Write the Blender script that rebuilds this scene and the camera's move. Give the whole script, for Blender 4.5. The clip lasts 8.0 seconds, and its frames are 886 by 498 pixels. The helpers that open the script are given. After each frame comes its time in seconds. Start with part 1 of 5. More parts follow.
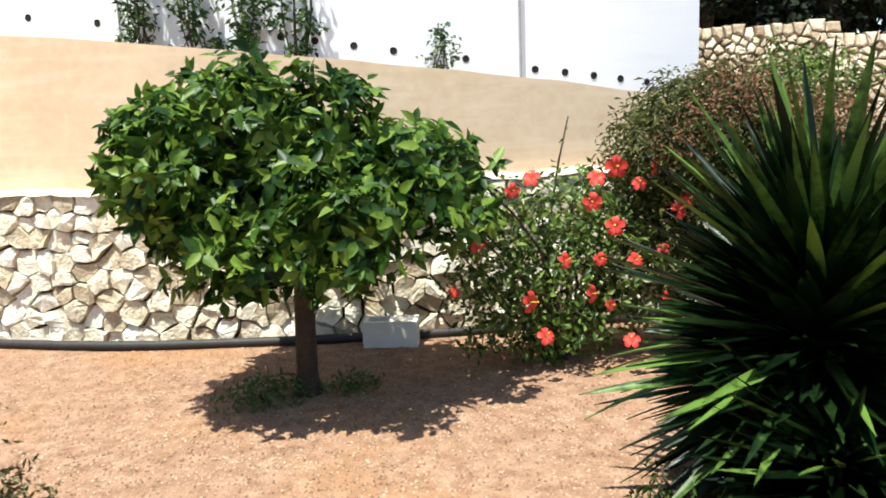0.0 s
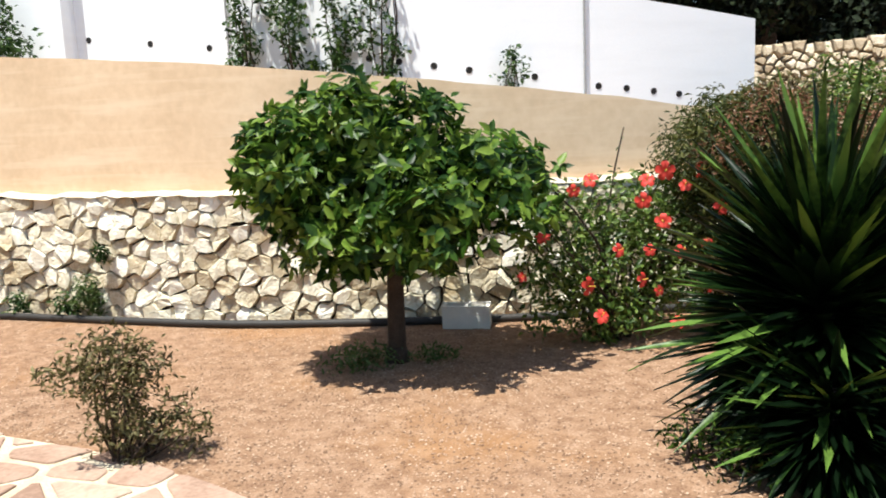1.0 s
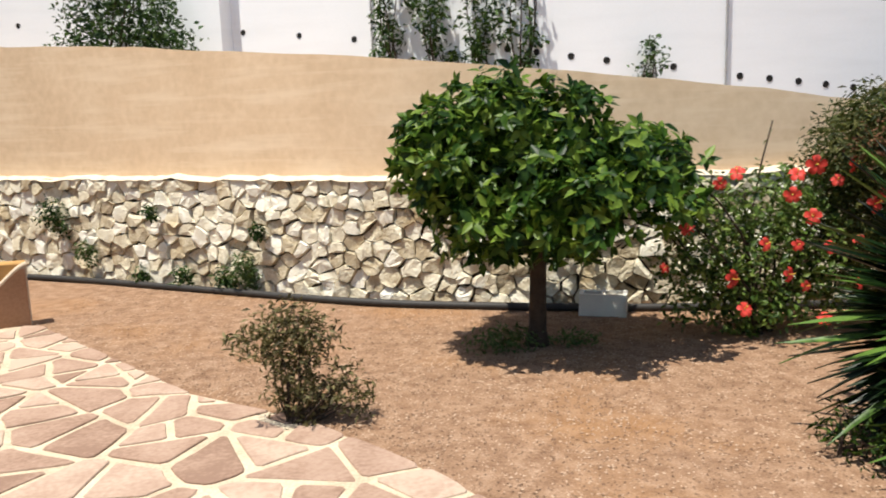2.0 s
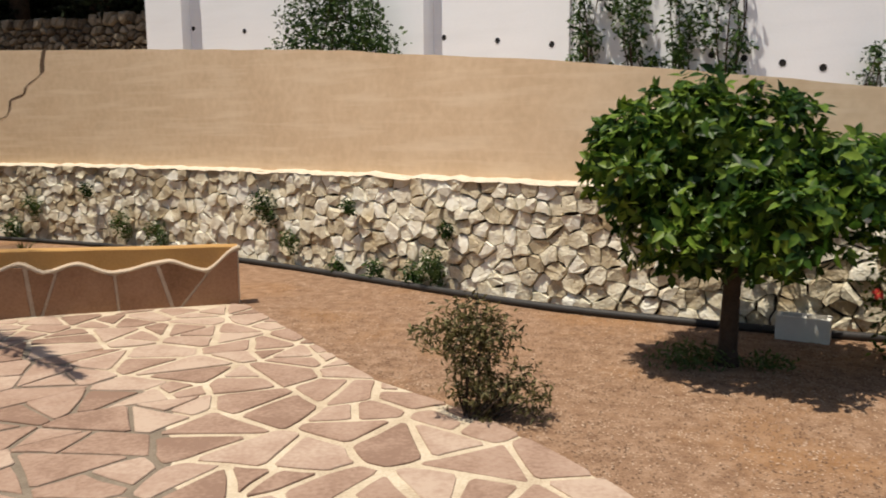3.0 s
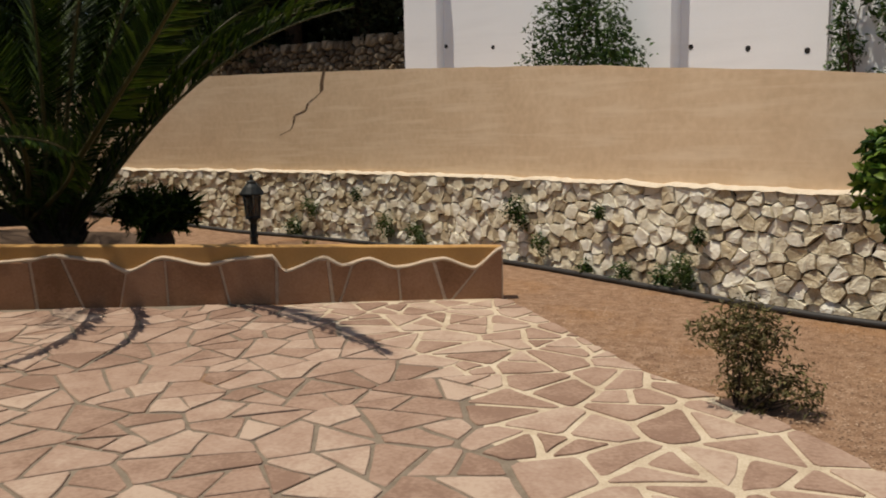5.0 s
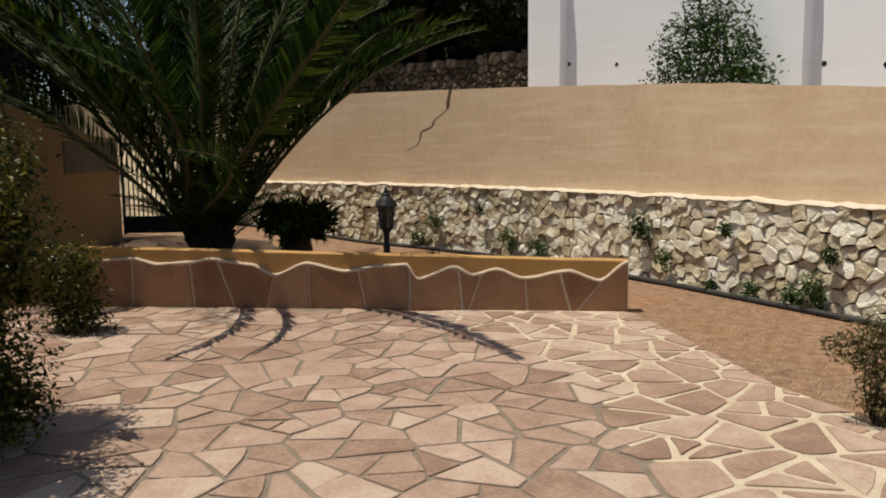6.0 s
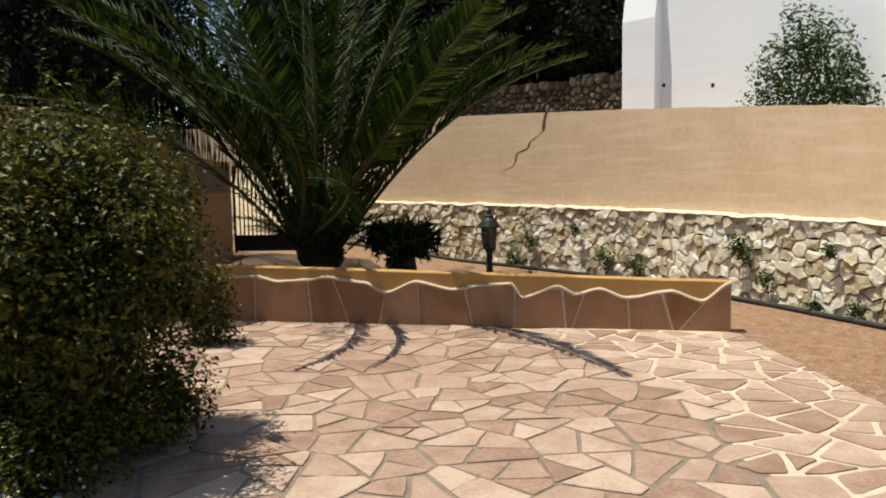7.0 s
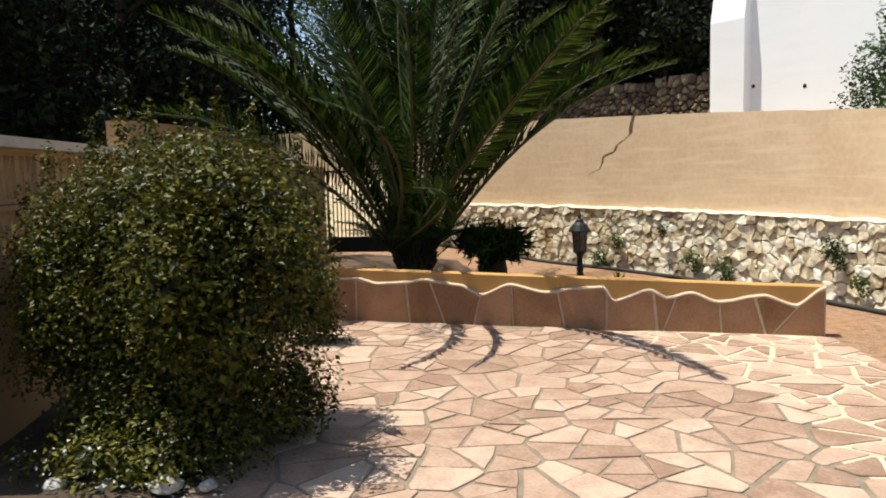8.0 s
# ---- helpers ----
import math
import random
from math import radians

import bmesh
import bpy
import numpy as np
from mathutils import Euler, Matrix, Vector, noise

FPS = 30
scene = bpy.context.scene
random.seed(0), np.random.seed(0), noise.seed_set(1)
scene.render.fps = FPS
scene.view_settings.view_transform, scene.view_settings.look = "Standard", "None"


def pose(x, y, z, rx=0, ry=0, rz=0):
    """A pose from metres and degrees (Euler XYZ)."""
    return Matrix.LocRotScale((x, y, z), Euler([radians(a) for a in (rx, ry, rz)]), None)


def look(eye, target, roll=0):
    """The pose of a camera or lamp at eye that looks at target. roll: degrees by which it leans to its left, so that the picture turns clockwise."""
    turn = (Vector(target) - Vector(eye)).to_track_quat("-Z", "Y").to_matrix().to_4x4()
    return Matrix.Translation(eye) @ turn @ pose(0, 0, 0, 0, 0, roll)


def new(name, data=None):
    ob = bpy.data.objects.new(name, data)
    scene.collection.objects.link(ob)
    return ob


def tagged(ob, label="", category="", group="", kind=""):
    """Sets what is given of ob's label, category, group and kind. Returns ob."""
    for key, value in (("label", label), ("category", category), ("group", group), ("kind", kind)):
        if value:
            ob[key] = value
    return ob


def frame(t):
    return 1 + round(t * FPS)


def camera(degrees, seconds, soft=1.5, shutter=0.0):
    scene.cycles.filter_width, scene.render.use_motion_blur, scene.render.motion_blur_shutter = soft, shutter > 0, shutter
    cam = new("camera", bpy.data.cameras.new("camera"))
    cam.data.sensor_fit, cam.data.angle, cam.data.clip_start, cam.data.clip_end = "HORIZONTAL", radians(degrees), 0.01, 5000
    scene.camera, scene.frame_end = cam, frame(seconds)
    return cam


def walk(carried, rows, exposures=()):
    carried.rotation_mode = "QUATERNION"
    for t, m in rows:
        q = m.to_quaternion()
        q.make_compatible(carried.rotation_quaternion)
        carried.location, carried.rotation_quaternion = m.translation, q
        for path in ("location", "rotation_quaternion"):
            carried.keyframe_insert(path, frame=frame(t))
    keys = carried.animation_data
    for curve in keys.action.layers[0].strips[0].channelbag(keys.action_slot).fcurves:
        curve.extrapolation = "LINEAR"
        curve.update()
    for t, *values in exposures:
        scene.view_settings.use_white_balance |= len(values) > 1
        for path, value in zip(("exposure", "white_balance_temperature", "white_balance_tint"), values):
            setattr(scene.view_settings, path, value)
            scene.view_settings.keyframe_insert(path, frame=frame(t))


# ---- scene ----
cam = camera(58.0, 8.0, soft=1.85, shutter=0.2)
# seconds, place, pitch, roll, yaw
PATH = [
    (0.0, 0.810, 0.660, 1.550, -9.65, -2.20, -21.10),
    (0.5, 0.609, 0.140, 1.502, -8.29, -2.14, -19.45),
    (1.0, 0.497, -0.093, 1.525, -8.38, -2.33, -16.24),
    (2.5, 0.173, -0.270, 1.575, -9.15, -1.12, -2.14),
    (3.0, 0.214, -0.267, 1.545, -8.38, -0.24, 5.06),
    (3.5, 0.148, -0.316, 1.547, -8.31, -0.35, 9.68),
    (4.0, 0.082, -0.470, 1.552, -8.72, -1.65, 12.13),
    (4.5, -0.128, -0.637, 1.508, -8.47, -1.77, 14.66),
    (5.0, -0.082, -0.960, 1.623, -7.97, -0.92, 20.20),
    (6.5, -0.166, -1.545, 1.645, -6.13, -0.83, 30.78),
    (7.0, -0.176, -1.816, 1.715, -5.53, -0.94, 33.74),
    (7.5, -0.166, -2.047, 1.764, -5.38, -0.84, 36.16),
    (8.0, -0.130, -2.239, 1.836, -5.62, -1.42, 39.20),
]


def aim(x, y, z, pitch, roll, yaw):
    a, b = radians(yaw), radians(pitch)
    eye = Vector((x, y, z))
    return look(eye, eye + Vector((-math.sin(a) * math.cos(b), math.cos(a) * math.cos(b), math.sin(b))), roll)


walk(cam, [(t, aim(*row)) for t, *row in PATH],
     exposures=[(0.0, 1.28, 6150, 5), (1.0, 1.07, 6250, 6), (2.5, 0.48, 6680, 9), (3.0, 0.23, 6880, 10), (3.5, 0.10, 7080, 10), (4.0, -0.11, 7280, 11), (4.5, -0.15, 7120, 10), (5.0, -0.17, 7020, 10),
                (6.5, 0.18, 6740, 6), (7.0, 0.42, 6680, 5), (8.0, 0.78, 6620, 5)])

# ---- daylight ----
SUN_EL, SUN_VEC = radians(72.5), Vector((-0.90, -0.43))
world = bpy.data.worlds.new("sky")
scene.world = world
world.use_nodes = True
wn = world.node_tree.nodes
sky = wn.new("ShaderNodeTexSky")
sky.sky_type, sky.sun_disc = "NISHITA", False
sky.sun_elevation, sky.sun_rotation = SUN_EL, math.atan2(SUN_VEC.x, SUN_VEC.y)
wn["Background"].inputs[1].default_value = 0.098
world.node_tree.links.new(sky.outputs[0], wn["Background"].inputs[0])
lamp = bpy.data.lights.new("sun", "SUN")
lamp.energy, lamp.angle, lamp.color = 4.55, radians(0.53), (1.0, 0.95, 0.87)
sun = new("sun", lamp)
flat = SUN_VEC.normalized() * math.cos(SUN_EL)
sun.matrix_world = look((flat.x * 30, flat.y * 30, 30 * math.sin(SUN_EL)), (0, 0, 0))


# ---- materials ----
def material(name, colours, scale=6.0, rough=0.85, bump=0.3, fine=60.0, vary=0.0, island=False, metal=0.0, spec=0.3,
             translucent=0.0, distance=0.02, stain=None, waves=None, span=(0.28, 0.72)):
    """A node material: a colour ramp over two sizes of noise, relief, and a change from piece to piece."""
    m = bpy.data.materials.new(name)
    m.use_nodes = True
    t = m.node_tree
    n, link = t.nodes, t.links.new
    bsdf = n["Principled BSDF"]
    bsdf.inputs["Roughness"].default_value, bsdf.inputs["Metallic"].default_value = rough, metal
    bsdf.inputs["Specular IOR Level"].default_value = spec
    geo = n.new("ShaderNodeNewGeometry")
    a, b = n.new("ShaderNodeTexNoise"), n.new("ShaderNodeTexNoise")
    a.inputs["Scale"].default_value, a.inputs["Detail"].default_value = scale, 6
    b.inputs["Scale"].default_value, b.inputs["Detail"].default_value = fine, 4
    for tex in (a, b):
        link(geo.outputs["Position"], tex.inputs["Vector"])
    mix = n.new("ShaderNodeMath")
    mix.operation, mix.use_clamp = "MULTIPLY_ADD", True
    mix.inputs[1].default_value = 0.45
    half = n.new("ShaderNodeMath")
    half.operation = "MULTIPLY"
    half.inputs[1].default_value = 0.55
    link(a.outputs[0], half.inputs[0])
    link(b.outputs[0], mix.inputs[0])
    link(half.outputs[0], mix.inputs[2])
    factor = mix.outputs[0]
    if vary:
        if island:
            pick = geo.outputs["Random Per Island"]
        else:
            pick = n.new("ShaderNodeObjectInfo").outputs["Random"]
        shift = n.new("ShaderNodeMath")
        shift.operation = "MULTIPLY_ADD"
        shift.inputs[1].default_value = vary
        link(pick, shift.inputs[0])
        less = n.new("ShaderNodeMath")
        less.operation = "SUBTRACT"
        less.inputs[1].default_value = vary / 2
        link(factor, less.inputs[0])
        link(less.outputs[0], shift.inputs[2])
        factor = shift.outputs[0]
    ramp = n.new("ShaderNodeValToRGB")
    e = ramp.color_ramp.elements
    lo, hi = span
    for k, c in enumerate(colours):
        at = lo + (hi - lo) * k / max(1, len(colours) - 1)
        if k < 2:
            e[k].position, e[k].color = at, (*c, 1)
        else:
            e.new(at).color = (*c, 1)
    link(factor, ramp.inputs[0])
    out = ramp.outputs[0]
    if stain:
        s = n.new("ShaderNodeTexNoise")
        s.inputs["Scale"].default_value, s.inputs["Detail"].default_value = stain[1], 5
        if waves:
            stretch = n.new("ShaderNodeMapping")
            stretch.inputs["Scale"].default_value = waves
            link(geo.outputs["Position"], stretch.inputs["Vector"])
            link(stretch.outputs[0], s.inputs["Vector"])
        else:
            link(geo.outputs["Position"], s.inputs["Vector"])
        cut = n.new("ShaderNodeMapRange")
        cut.inputs["From Min"].default_value, cut.inputs["From Max"].default_value = 0.5, 0.72
        cut.inputs["To Max"].default_value = stain[2]
        link(s.outputs[0], cut.inputs["Value"])
        blend = n.new("ShaderNodeMix")
        blend.data_type = "RGBA"
        link(cut.outputs[0], blend.inputs["Factor"])
        link(out, blend.inputs["A"])
        blend.inputs["B"].default_value = (*stain[0], 1)
        out = blend.outputs["Result"]
    link(out, bsdf.inputs["Base Color"])
    if bump:
        bp = n.new("ShaderNodeBump")
        bp.inputs["Strength"].default_value, bp.inputs["Distance"].default_value = bump, distance
        link(mix.outputs[0], bp.inputs["Height"])
        link(bp.outputs[0], bsdf.inputs["Normal"])
    if translucent:
        tr, add = n.new("ShaderNodeBsdfTranslucent"), n.new("ShaderNodeMixShader")
        link(out, tr.inputs["Color"])
        add.inputs[0].default_value = translucent
        link(bsdf.outputs[0], add.inputs[1])
        link(tr.outputs[0], add.inputs[2])
        link(add.outputs[0], n["Material Output"].inputs["Surface"])
    return m


M_GRAVEL = material("gravel", [(0.150, 0.080, 0.045), (0.245, 0.144, 0.084), (0.345, 0.226, 0.148)], 9.0, 0.95, 1.0, 90, distance=0.012, span=(0.34, 0.66),
                    stain=((0.285, 0.135, 0.042), 0.9, 0.55))
M_PEBBLE = material("pebble", [(0.12, 0.068, 0.040), (0.25, 0.148, 0.088), (0.40, 0.28, 0.19)], 3, 0.9, 0.0, 80, vary=0.5, island=True)
M_EARTH = material("dry_earth", [(0.20, 0.13, 0.08), (0.36, 0.25, 0.16)], 0.8, 0.95, 0.6, 30)
M_TAN = material("tan_render", [(0.61, 0.435, 0.27), (0.70, 0.515, 0.333), (0.78, 0.595, 0.40)], 1.7, 0.92, 0.35, 13, distance=0.01,
                 stain=((0.80, 0.63, 0.44), 2.0, 0.75), waves=(0.5, 0.5, 6.0))
M_CRACK = material("crack_dark", [(0.10, 0.06, 0.035), (0.16, 0.10, 0.06)], 20, 0.95, 0.0)
M_WHITE = material("white_paint", [(0.82, 0.835, 0.85), (0.88, 0.89, 0.90)], 0.8, 0.8, 0.25, 50, distance=0.008,
                   stain=((0.77, 0.78, 0.79), 1.5, 0.4), waves=(0.5, 0.5, 4.0))
STONE = [(0.42, 0.34, 0.22), (0.63, 0.555, 0.40), (0.76, 0.70, 0.54), (0.84, 0.80, 0.68)]
M_STONE = material("limestone", STONE, 7, 0.9, 1.0, 48,
                   vary=0.46, distance=0.03, stain=((0.45, 0.32, 0.15), 3.2, 0.55))
M_STONE_ISLE = material("limestone_far", STONE, 7, 0.9, 1.0,
                        48, vary=0.46, island=True, distance=0.03, stain=((0.45, 0.32, 0.15), 3.2, 0.55))
# rock with light in its colour: darkened for tree shade, paler for sun
M_SHADEROCK = material("shaded_brown_rock", [(0.075, 0.054, 0.034), (0.17, 0.128, 0.082), (0.30, 0.24, 0.165)], 5, 0.95, 1.0, 40, vary=0.4, island=True, distance=0.03)
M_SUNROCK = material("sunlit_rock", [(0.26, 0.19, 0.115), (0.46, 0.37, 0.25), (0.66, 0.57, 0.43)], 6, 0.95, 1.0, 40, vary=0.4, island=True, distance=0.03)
M_JOINT = material("wall_backing", [(0.026, 0.019, 0.013), (0.080, 0.060, 0.041)], 8, 0.95, 0.8, 60)
M_BEAD = material("slab_mortar", [(0.43, 0.33, 0.225), (0.63, 0.505, 0.375)], 9, 0.92, 0.5, 70)
M_SLABJOINT = material("slab_joint", [(0.37, 0.275, 0.185), (0.56, 0.435, 0.315)], 14, 0.95, 0.6, 70)
M_STALK = material("palm_stalk", [(0.035, 0.036, 0.010), (0.09, 0.075, 0.025)], 5, 0.6, 0.2, 40)
M_MORTAR = material("cream_mortar", [(0.50, 0.41, 0.30), (0.67, 0.585, 0.46)], 9, 0.92, 0.5, 70)
M_PIPE = material("black_pipe", [(0.020, 0.019, 0.018), (0.045, 0.040, 0.036)], 7, 0.6, 0.2, 60)
FLAG = [(0.222, 0.135, 0.093), (0.305, 0.198, 0.140), (0.360, 0.247, 0.181), (0.435, 0.322, 0.240)]
M_FLAG = material("sandstone_flag", FLAG, 4.5, 0.82, 0.5, 40, vary=0.40, distance=0.01)
M_FLAG_ISLE = material("sandstone_flag_far", FLAG, 4.5, 0.82, 0.5, 40, vary=0.40, island=True, distance=0.01)
M_GROUT_GREY = material("grey_grout", [(0.135, 0.104, 0.074), (0.26, 0.208, 0.152)], 7, 0.95, 0.7, 80)
M_GROUT_CREAM = material("cream_grout", [(0.34, 0.25, 0.165), (0.50, 0.405, 0.285), (0.63, 0.54, 0.40)], 4, 0.95, 0.6, 80)
M_OCHRE = material("ochre_render", [(0.385, 0.205, 0.062), (0.485, 0.28, 0.10)], 2.2, 0.9, 0.4, 60, stain=((0.36, 0.21, 0.09), 3.0, 0.5))
M_SLAB = material("brown_slab", [(0.20, 0.100, 0.048), (0.29, 0.152, 0.080), (0.37, 0.205, 0.115)], 3.5, 0.85, 0.5, 45, vary=0.3)
M_BARK = material("bark", [(0.026, 0.018, 0.012), (0.075, 0.050, 0.033)], 14, 0.95, 0.9, 80)
M_BLOCK = material("concrete_block", [(0.74, 0.70, 0.62), (0.84, 0.80, 0.72)], 9, 0.95, 0.6, 110)
M_IRON = material("black_iron", [(0.008, 0.010, 0.010), (0.022, 0.025, 0.024)], 20, 0.55, 0.15, 80, spec=0.2)
M_HOLE = material("drain_hole", [(0.01, 0.01, 0.01), (0.025, 0.022, 0.02)], 20, 0.9, 0.0)
M_GREY = material("grey_pipe", [(0.26, 0.26, 0.26), (0.36, 0.36, 0.36)], 12, 0.6, 0.1)
M_ROCK = material("grey_rock", [(0.26, 0.235, 0.20), (0.50, 0.465, 0.41)], 9, 0.95, 0.9, 40)
M_PLAQUE = material("weathered_plaque", [(0.13, 0.11, 0.09), (0.24, 0.205, 0.17)], 5, 0.9, 0.4, 40)
M_BANK = material("pale_bank", [(0.36, 0.26, 0.15), (0.60, 0.48, 0.32), (0.72, 0.61, 0.44)], 3, 0.95, 1.0, 30)
M_TERRACOTTA = material("terracotta", [(0.34, 0.13, 0.06), (0.46, 0.20, 0.10)], 10, 0.9, 0.3)
M_WALLTAN = material("ochre_brown_render", [(0.35, 0.22, 0.105), (0.44, 0.29, 0.15)], 1.6, 0.92, 0.4, 50, stain=((0.29, 0.20, 0.11), 1.4, 0.5))
M_BEDSOIL = material("bed_soil", [(0.055, 0.034, 0.022), (0.12, 0.078, 0.050)], 5, 0.95, 0.9, 45)
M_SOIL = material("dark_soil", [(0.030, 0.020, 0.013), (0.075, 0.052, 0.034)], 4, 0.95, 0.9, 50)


def leafy(name, colours, gloss=0.42, translucent=0.28, vary=0.5, spec=0.25):
    return material(name, colours, 2.5, gloss, 0.0, 25, vary=vary, island=True, spec=spec, translucent=translucent)


L_TREE = leafy("tree_leaf", [(0.012, 0.034, 0.004), (0.044, 0.096, 0.010), (0.145, 0.215, 0.028)], 0.42, 0.28, vary=0.6, spec=0.18)
L_HIB = leafy("hibiscus_leaf", [(0.028, 0.056, 0.009), (0.078, 0.128, 0.020), (0.17, 0.225, 0.05)], 0.38)
L_OLIVE = leafy("olive_shrub_leaf", [(0.040, 0.042, 0.010), (0.105, 0.105, 0.028), (0.20, 0.185, 0.06)], 0.5)
L_SCRUB = leafy("scrub_leaf", [(0.045, 0.036, 0.012), (0.100, 0.086, 0.028), (0.19, 0.165, 0.065)], 0.5)
L_HEDGE = leafy("hedge_leaf", [(0.011, 0.016, 0.002), (0.043, 0.052, 0.006), (0.130, 0.116, 0.016)], 0.42, 0.25, vary=0.6, spec=0.16)
L_CLIMB = leafy("climber_leaf", [(0.009, 0.028, 0.006), (0.032, 0.072, 0.013), (0.080, 0.140, 0.028)], 0.5)
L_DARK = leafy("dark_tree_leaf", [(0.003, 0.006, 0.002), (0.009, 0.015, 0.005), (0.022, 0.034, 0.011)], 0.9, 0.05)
L_PALM = leafy("palm_leaf", [(0.005, 0.015, 0.002), (0.018, 0.038, 0.004), (0.054, 0.088, 0.010)], 0.55, 0.22, vary=0.6, spec=0.12)
# darkest tones stand for shade inside the plant, brightest for sunlit leaves
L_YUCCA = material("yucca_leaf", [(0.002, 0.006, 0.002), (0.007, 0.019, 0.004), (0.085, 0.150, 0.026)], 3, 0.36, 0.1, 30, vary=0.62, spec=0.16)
L_OLEANDER = leafy("oleander_leaf", [(0.020, 0.033, 0.005), (0.052, 0.064, 0.011), (0.105, 0.105, 0.022)], 0.55)
L_RED = leafy("reddish_bloom", [(0.11, 0.050, 0.024), (0.20, 0.095, 0.048)], 0.7)
L_PETAL = material("red_petal", [(0.58, 0.038, 0.026), (0.78, 0.085, 0.06)], 30, 0.55, 0.0, translucent=0.35)
L_STAMEN = material("yellow_stamen", [(0.75, 0.45, 0.05), (0.8, 0.55, 0.1)], 30, 0.7, 0.0)
L_WEED = leafy("weed_leaf", [(0.05, 0.085, 0.020), (0.12, 0.17, 0.05)], 0.6)
L_SHOOT = leafy("pale_blossom", [(0.60, 0.58, 0.50), (0.75, 0.72, 0.66)], 0.7)


# ---- building helpers ----
def mesh_of(name, verts, faces, mat, smooth=False):
    me = bpy.data.meshes.new(name)
    me.from_pydata([tuple(map(float, v)) for v in verts], [], faces)
    if mat:
        me.materials.append(mat)
    if smooth:
        me.polygons.foreach_set("use_smooth", [True] * len(me.polygons))
    me.update()
    return me


def part(name, me, mat, parent, label="", at=None):
    """Links a mesh or bmesh as one object under a thing or a part."""
    if isinstance(me, bmesh.types.BMesh):
        bm, me = me, bpy.data.meshes.new(name)
        bm.to_mesh(me)
        bm.free()
    if mat and not me.materials:
        me.materials.append(mat)
    ob = new(name, me)
    ob.parent = parent
    if at is not None:
        ob.matrix_basis = at
    return tagged(ob, label)


def thing(name, at, label, category, group="", kind=""):
    ob = new(name)
    ob.empty_display_size = 0.1
    ob.matrix_basis = at if isinstance(at, Matrix) else Matrix.Translation(at)
    return tagged(ob, label, category, group, kind)


def structure(name, me, label, category):
    return tagged(new(name, me), label, category, kind="structure")


class Heap:
    """Collects vertices and faces for one mesh."""

    def __init__(self):
        self.v, self.f = [], []

    def add(self, verts, faces):
        k = len(self.v)
        self.v += [tuple(p) for p in verts]
        self.f += [tuple(i + k for i in f) for f in faces]
        return self

    def box(self, x0, y0, z0, x1, y1, z1):
        v = [(x, y, z) for z in (z0, z1) for y in (y0, y1) for x in (x0, x1)]
        return self.add(v, [(0, 2, 3, 1), (4, 5, 7, 6), (0, 1, 5, 4), (2, 6, 7, 3), (0, 4, 6, 2), (1, 3, 7, 5)])

    def tube(self, points, radii, sides=8, caps=True):
        pts = [Vector(p) for p in points]
        if not hasattr(radii, "__len__"):
            radii = [radii] * len(pts)
        rings, ref = [], None
        for i, p in enumerate(pts):
            d = (pts[min(i + 1, len(pts) - 1)] - pts[max(i - 1, 0)]).normalized()
            if ref is None:
                ref = Vector((0, 0, 1)) if abs(d.z) < 0.9 else Vector((1, 0, 0))
            u = (ref - d * ref.dot(d)).normalized()
            w = d.cross(u)
            ref = u
            rings.append([p + (u * math.cos(q) + w * math.sin(q)) * radii[i] for q in [2 * math.pi * k / sides for k in range(sides)]])
        f = []
        for i in range(len(rings) - 1):
            for k in range(sides):
                f.append((i * sides + k, i * sides + (k + 1) % sides, (i + 1) * sides + (k + 1) % sides, (i + 1) * sides + k))
        if caps:
            f.append(tuple(reversed(range(sides))))
            f.append(tuple((len(rings) - 1) * sides + k for k in range(sides)))
        return self.add([p for r in rings for p in r], f)

    def lathe(self, profile, sides=12):
        v, f = [], []
        for r, z in profile:
            v += [(r * math.cos(2 * math.pi * k / sides), r * math.sin(2 * math.pi * k / sides), z) for k in range(sides)]
        for i in range(len(profile) - 1):
            for k in range(sides):
                f.append((i * sides + k, i * sides + (k + 1) % sides, (i + 1) * sides + (k + 1) % sides, (i + 1) * sides + k))
        f.append(tuple(reversed(range(sides))))
        f.append(tuple((len(profile) - 1) * sides + k for k in range(sides)))
        return self.add(v, f)

    def mesh(self, name, mat, smooth=False):
        return mesh_of(name, self.v, self.f, mat, smooth)


def leaves(name, points, normals, sizes, mat, ratio=0.5, rng=None, droop=0.25):
    """One mesh of many small folded leaves at the given points."""
    n = len(points)
    rng = rng or np.random.default_rng(1)
    nor = normals / np.maximum(np.linalg.norm(normals, axis=1, keepdims=True), 1e-6)
    axis = rng.normal(size=(n, 3))
    axis[:, 2] -= droop
    axis -= nor * (axis * nor).sum(1, keepdims=True)
    axis /= np.maximum(np.linalg.norm(axis, axis=1, keepdims=True), 1e-6)
    side = np.cross(nor, axis)
    s = sizes[:, None]
    v = np.stack([points, points + axis * s * 0.45 + side * s * ratio * 0.5 + nor * s * 0.10,
                  points + axis * s - nor * s * 0.12, points + axis * s * 0.45 - side * s * ratio * 0.5 + nor * s * 0.10], 1).reshape(-1, 3)
    me = bpy.data.meshes.new(name)
    me.vertices.add(4 * n)
    me.vertices.foreach_set("co", v.ravel())
    idx = np.arange(n)[:, None] * 4
    tri = np.concatenate([idx + [0, 1, 2], idx + [0, 2, 3]], 1).reshape(-1)
    me.loops.add(6 * n)
    me.loops.foreach_set("vertex_index", tri.astype(np.int32))
    me.polygons.add(2 * n)
    me.polygons.foreach_set("loop_start", np.arange(0, 6 * n, 3, dtype=np.int32))
    me.update(calc_edges=True)
    me.validate()
    me.materials.append(mat)
    return me


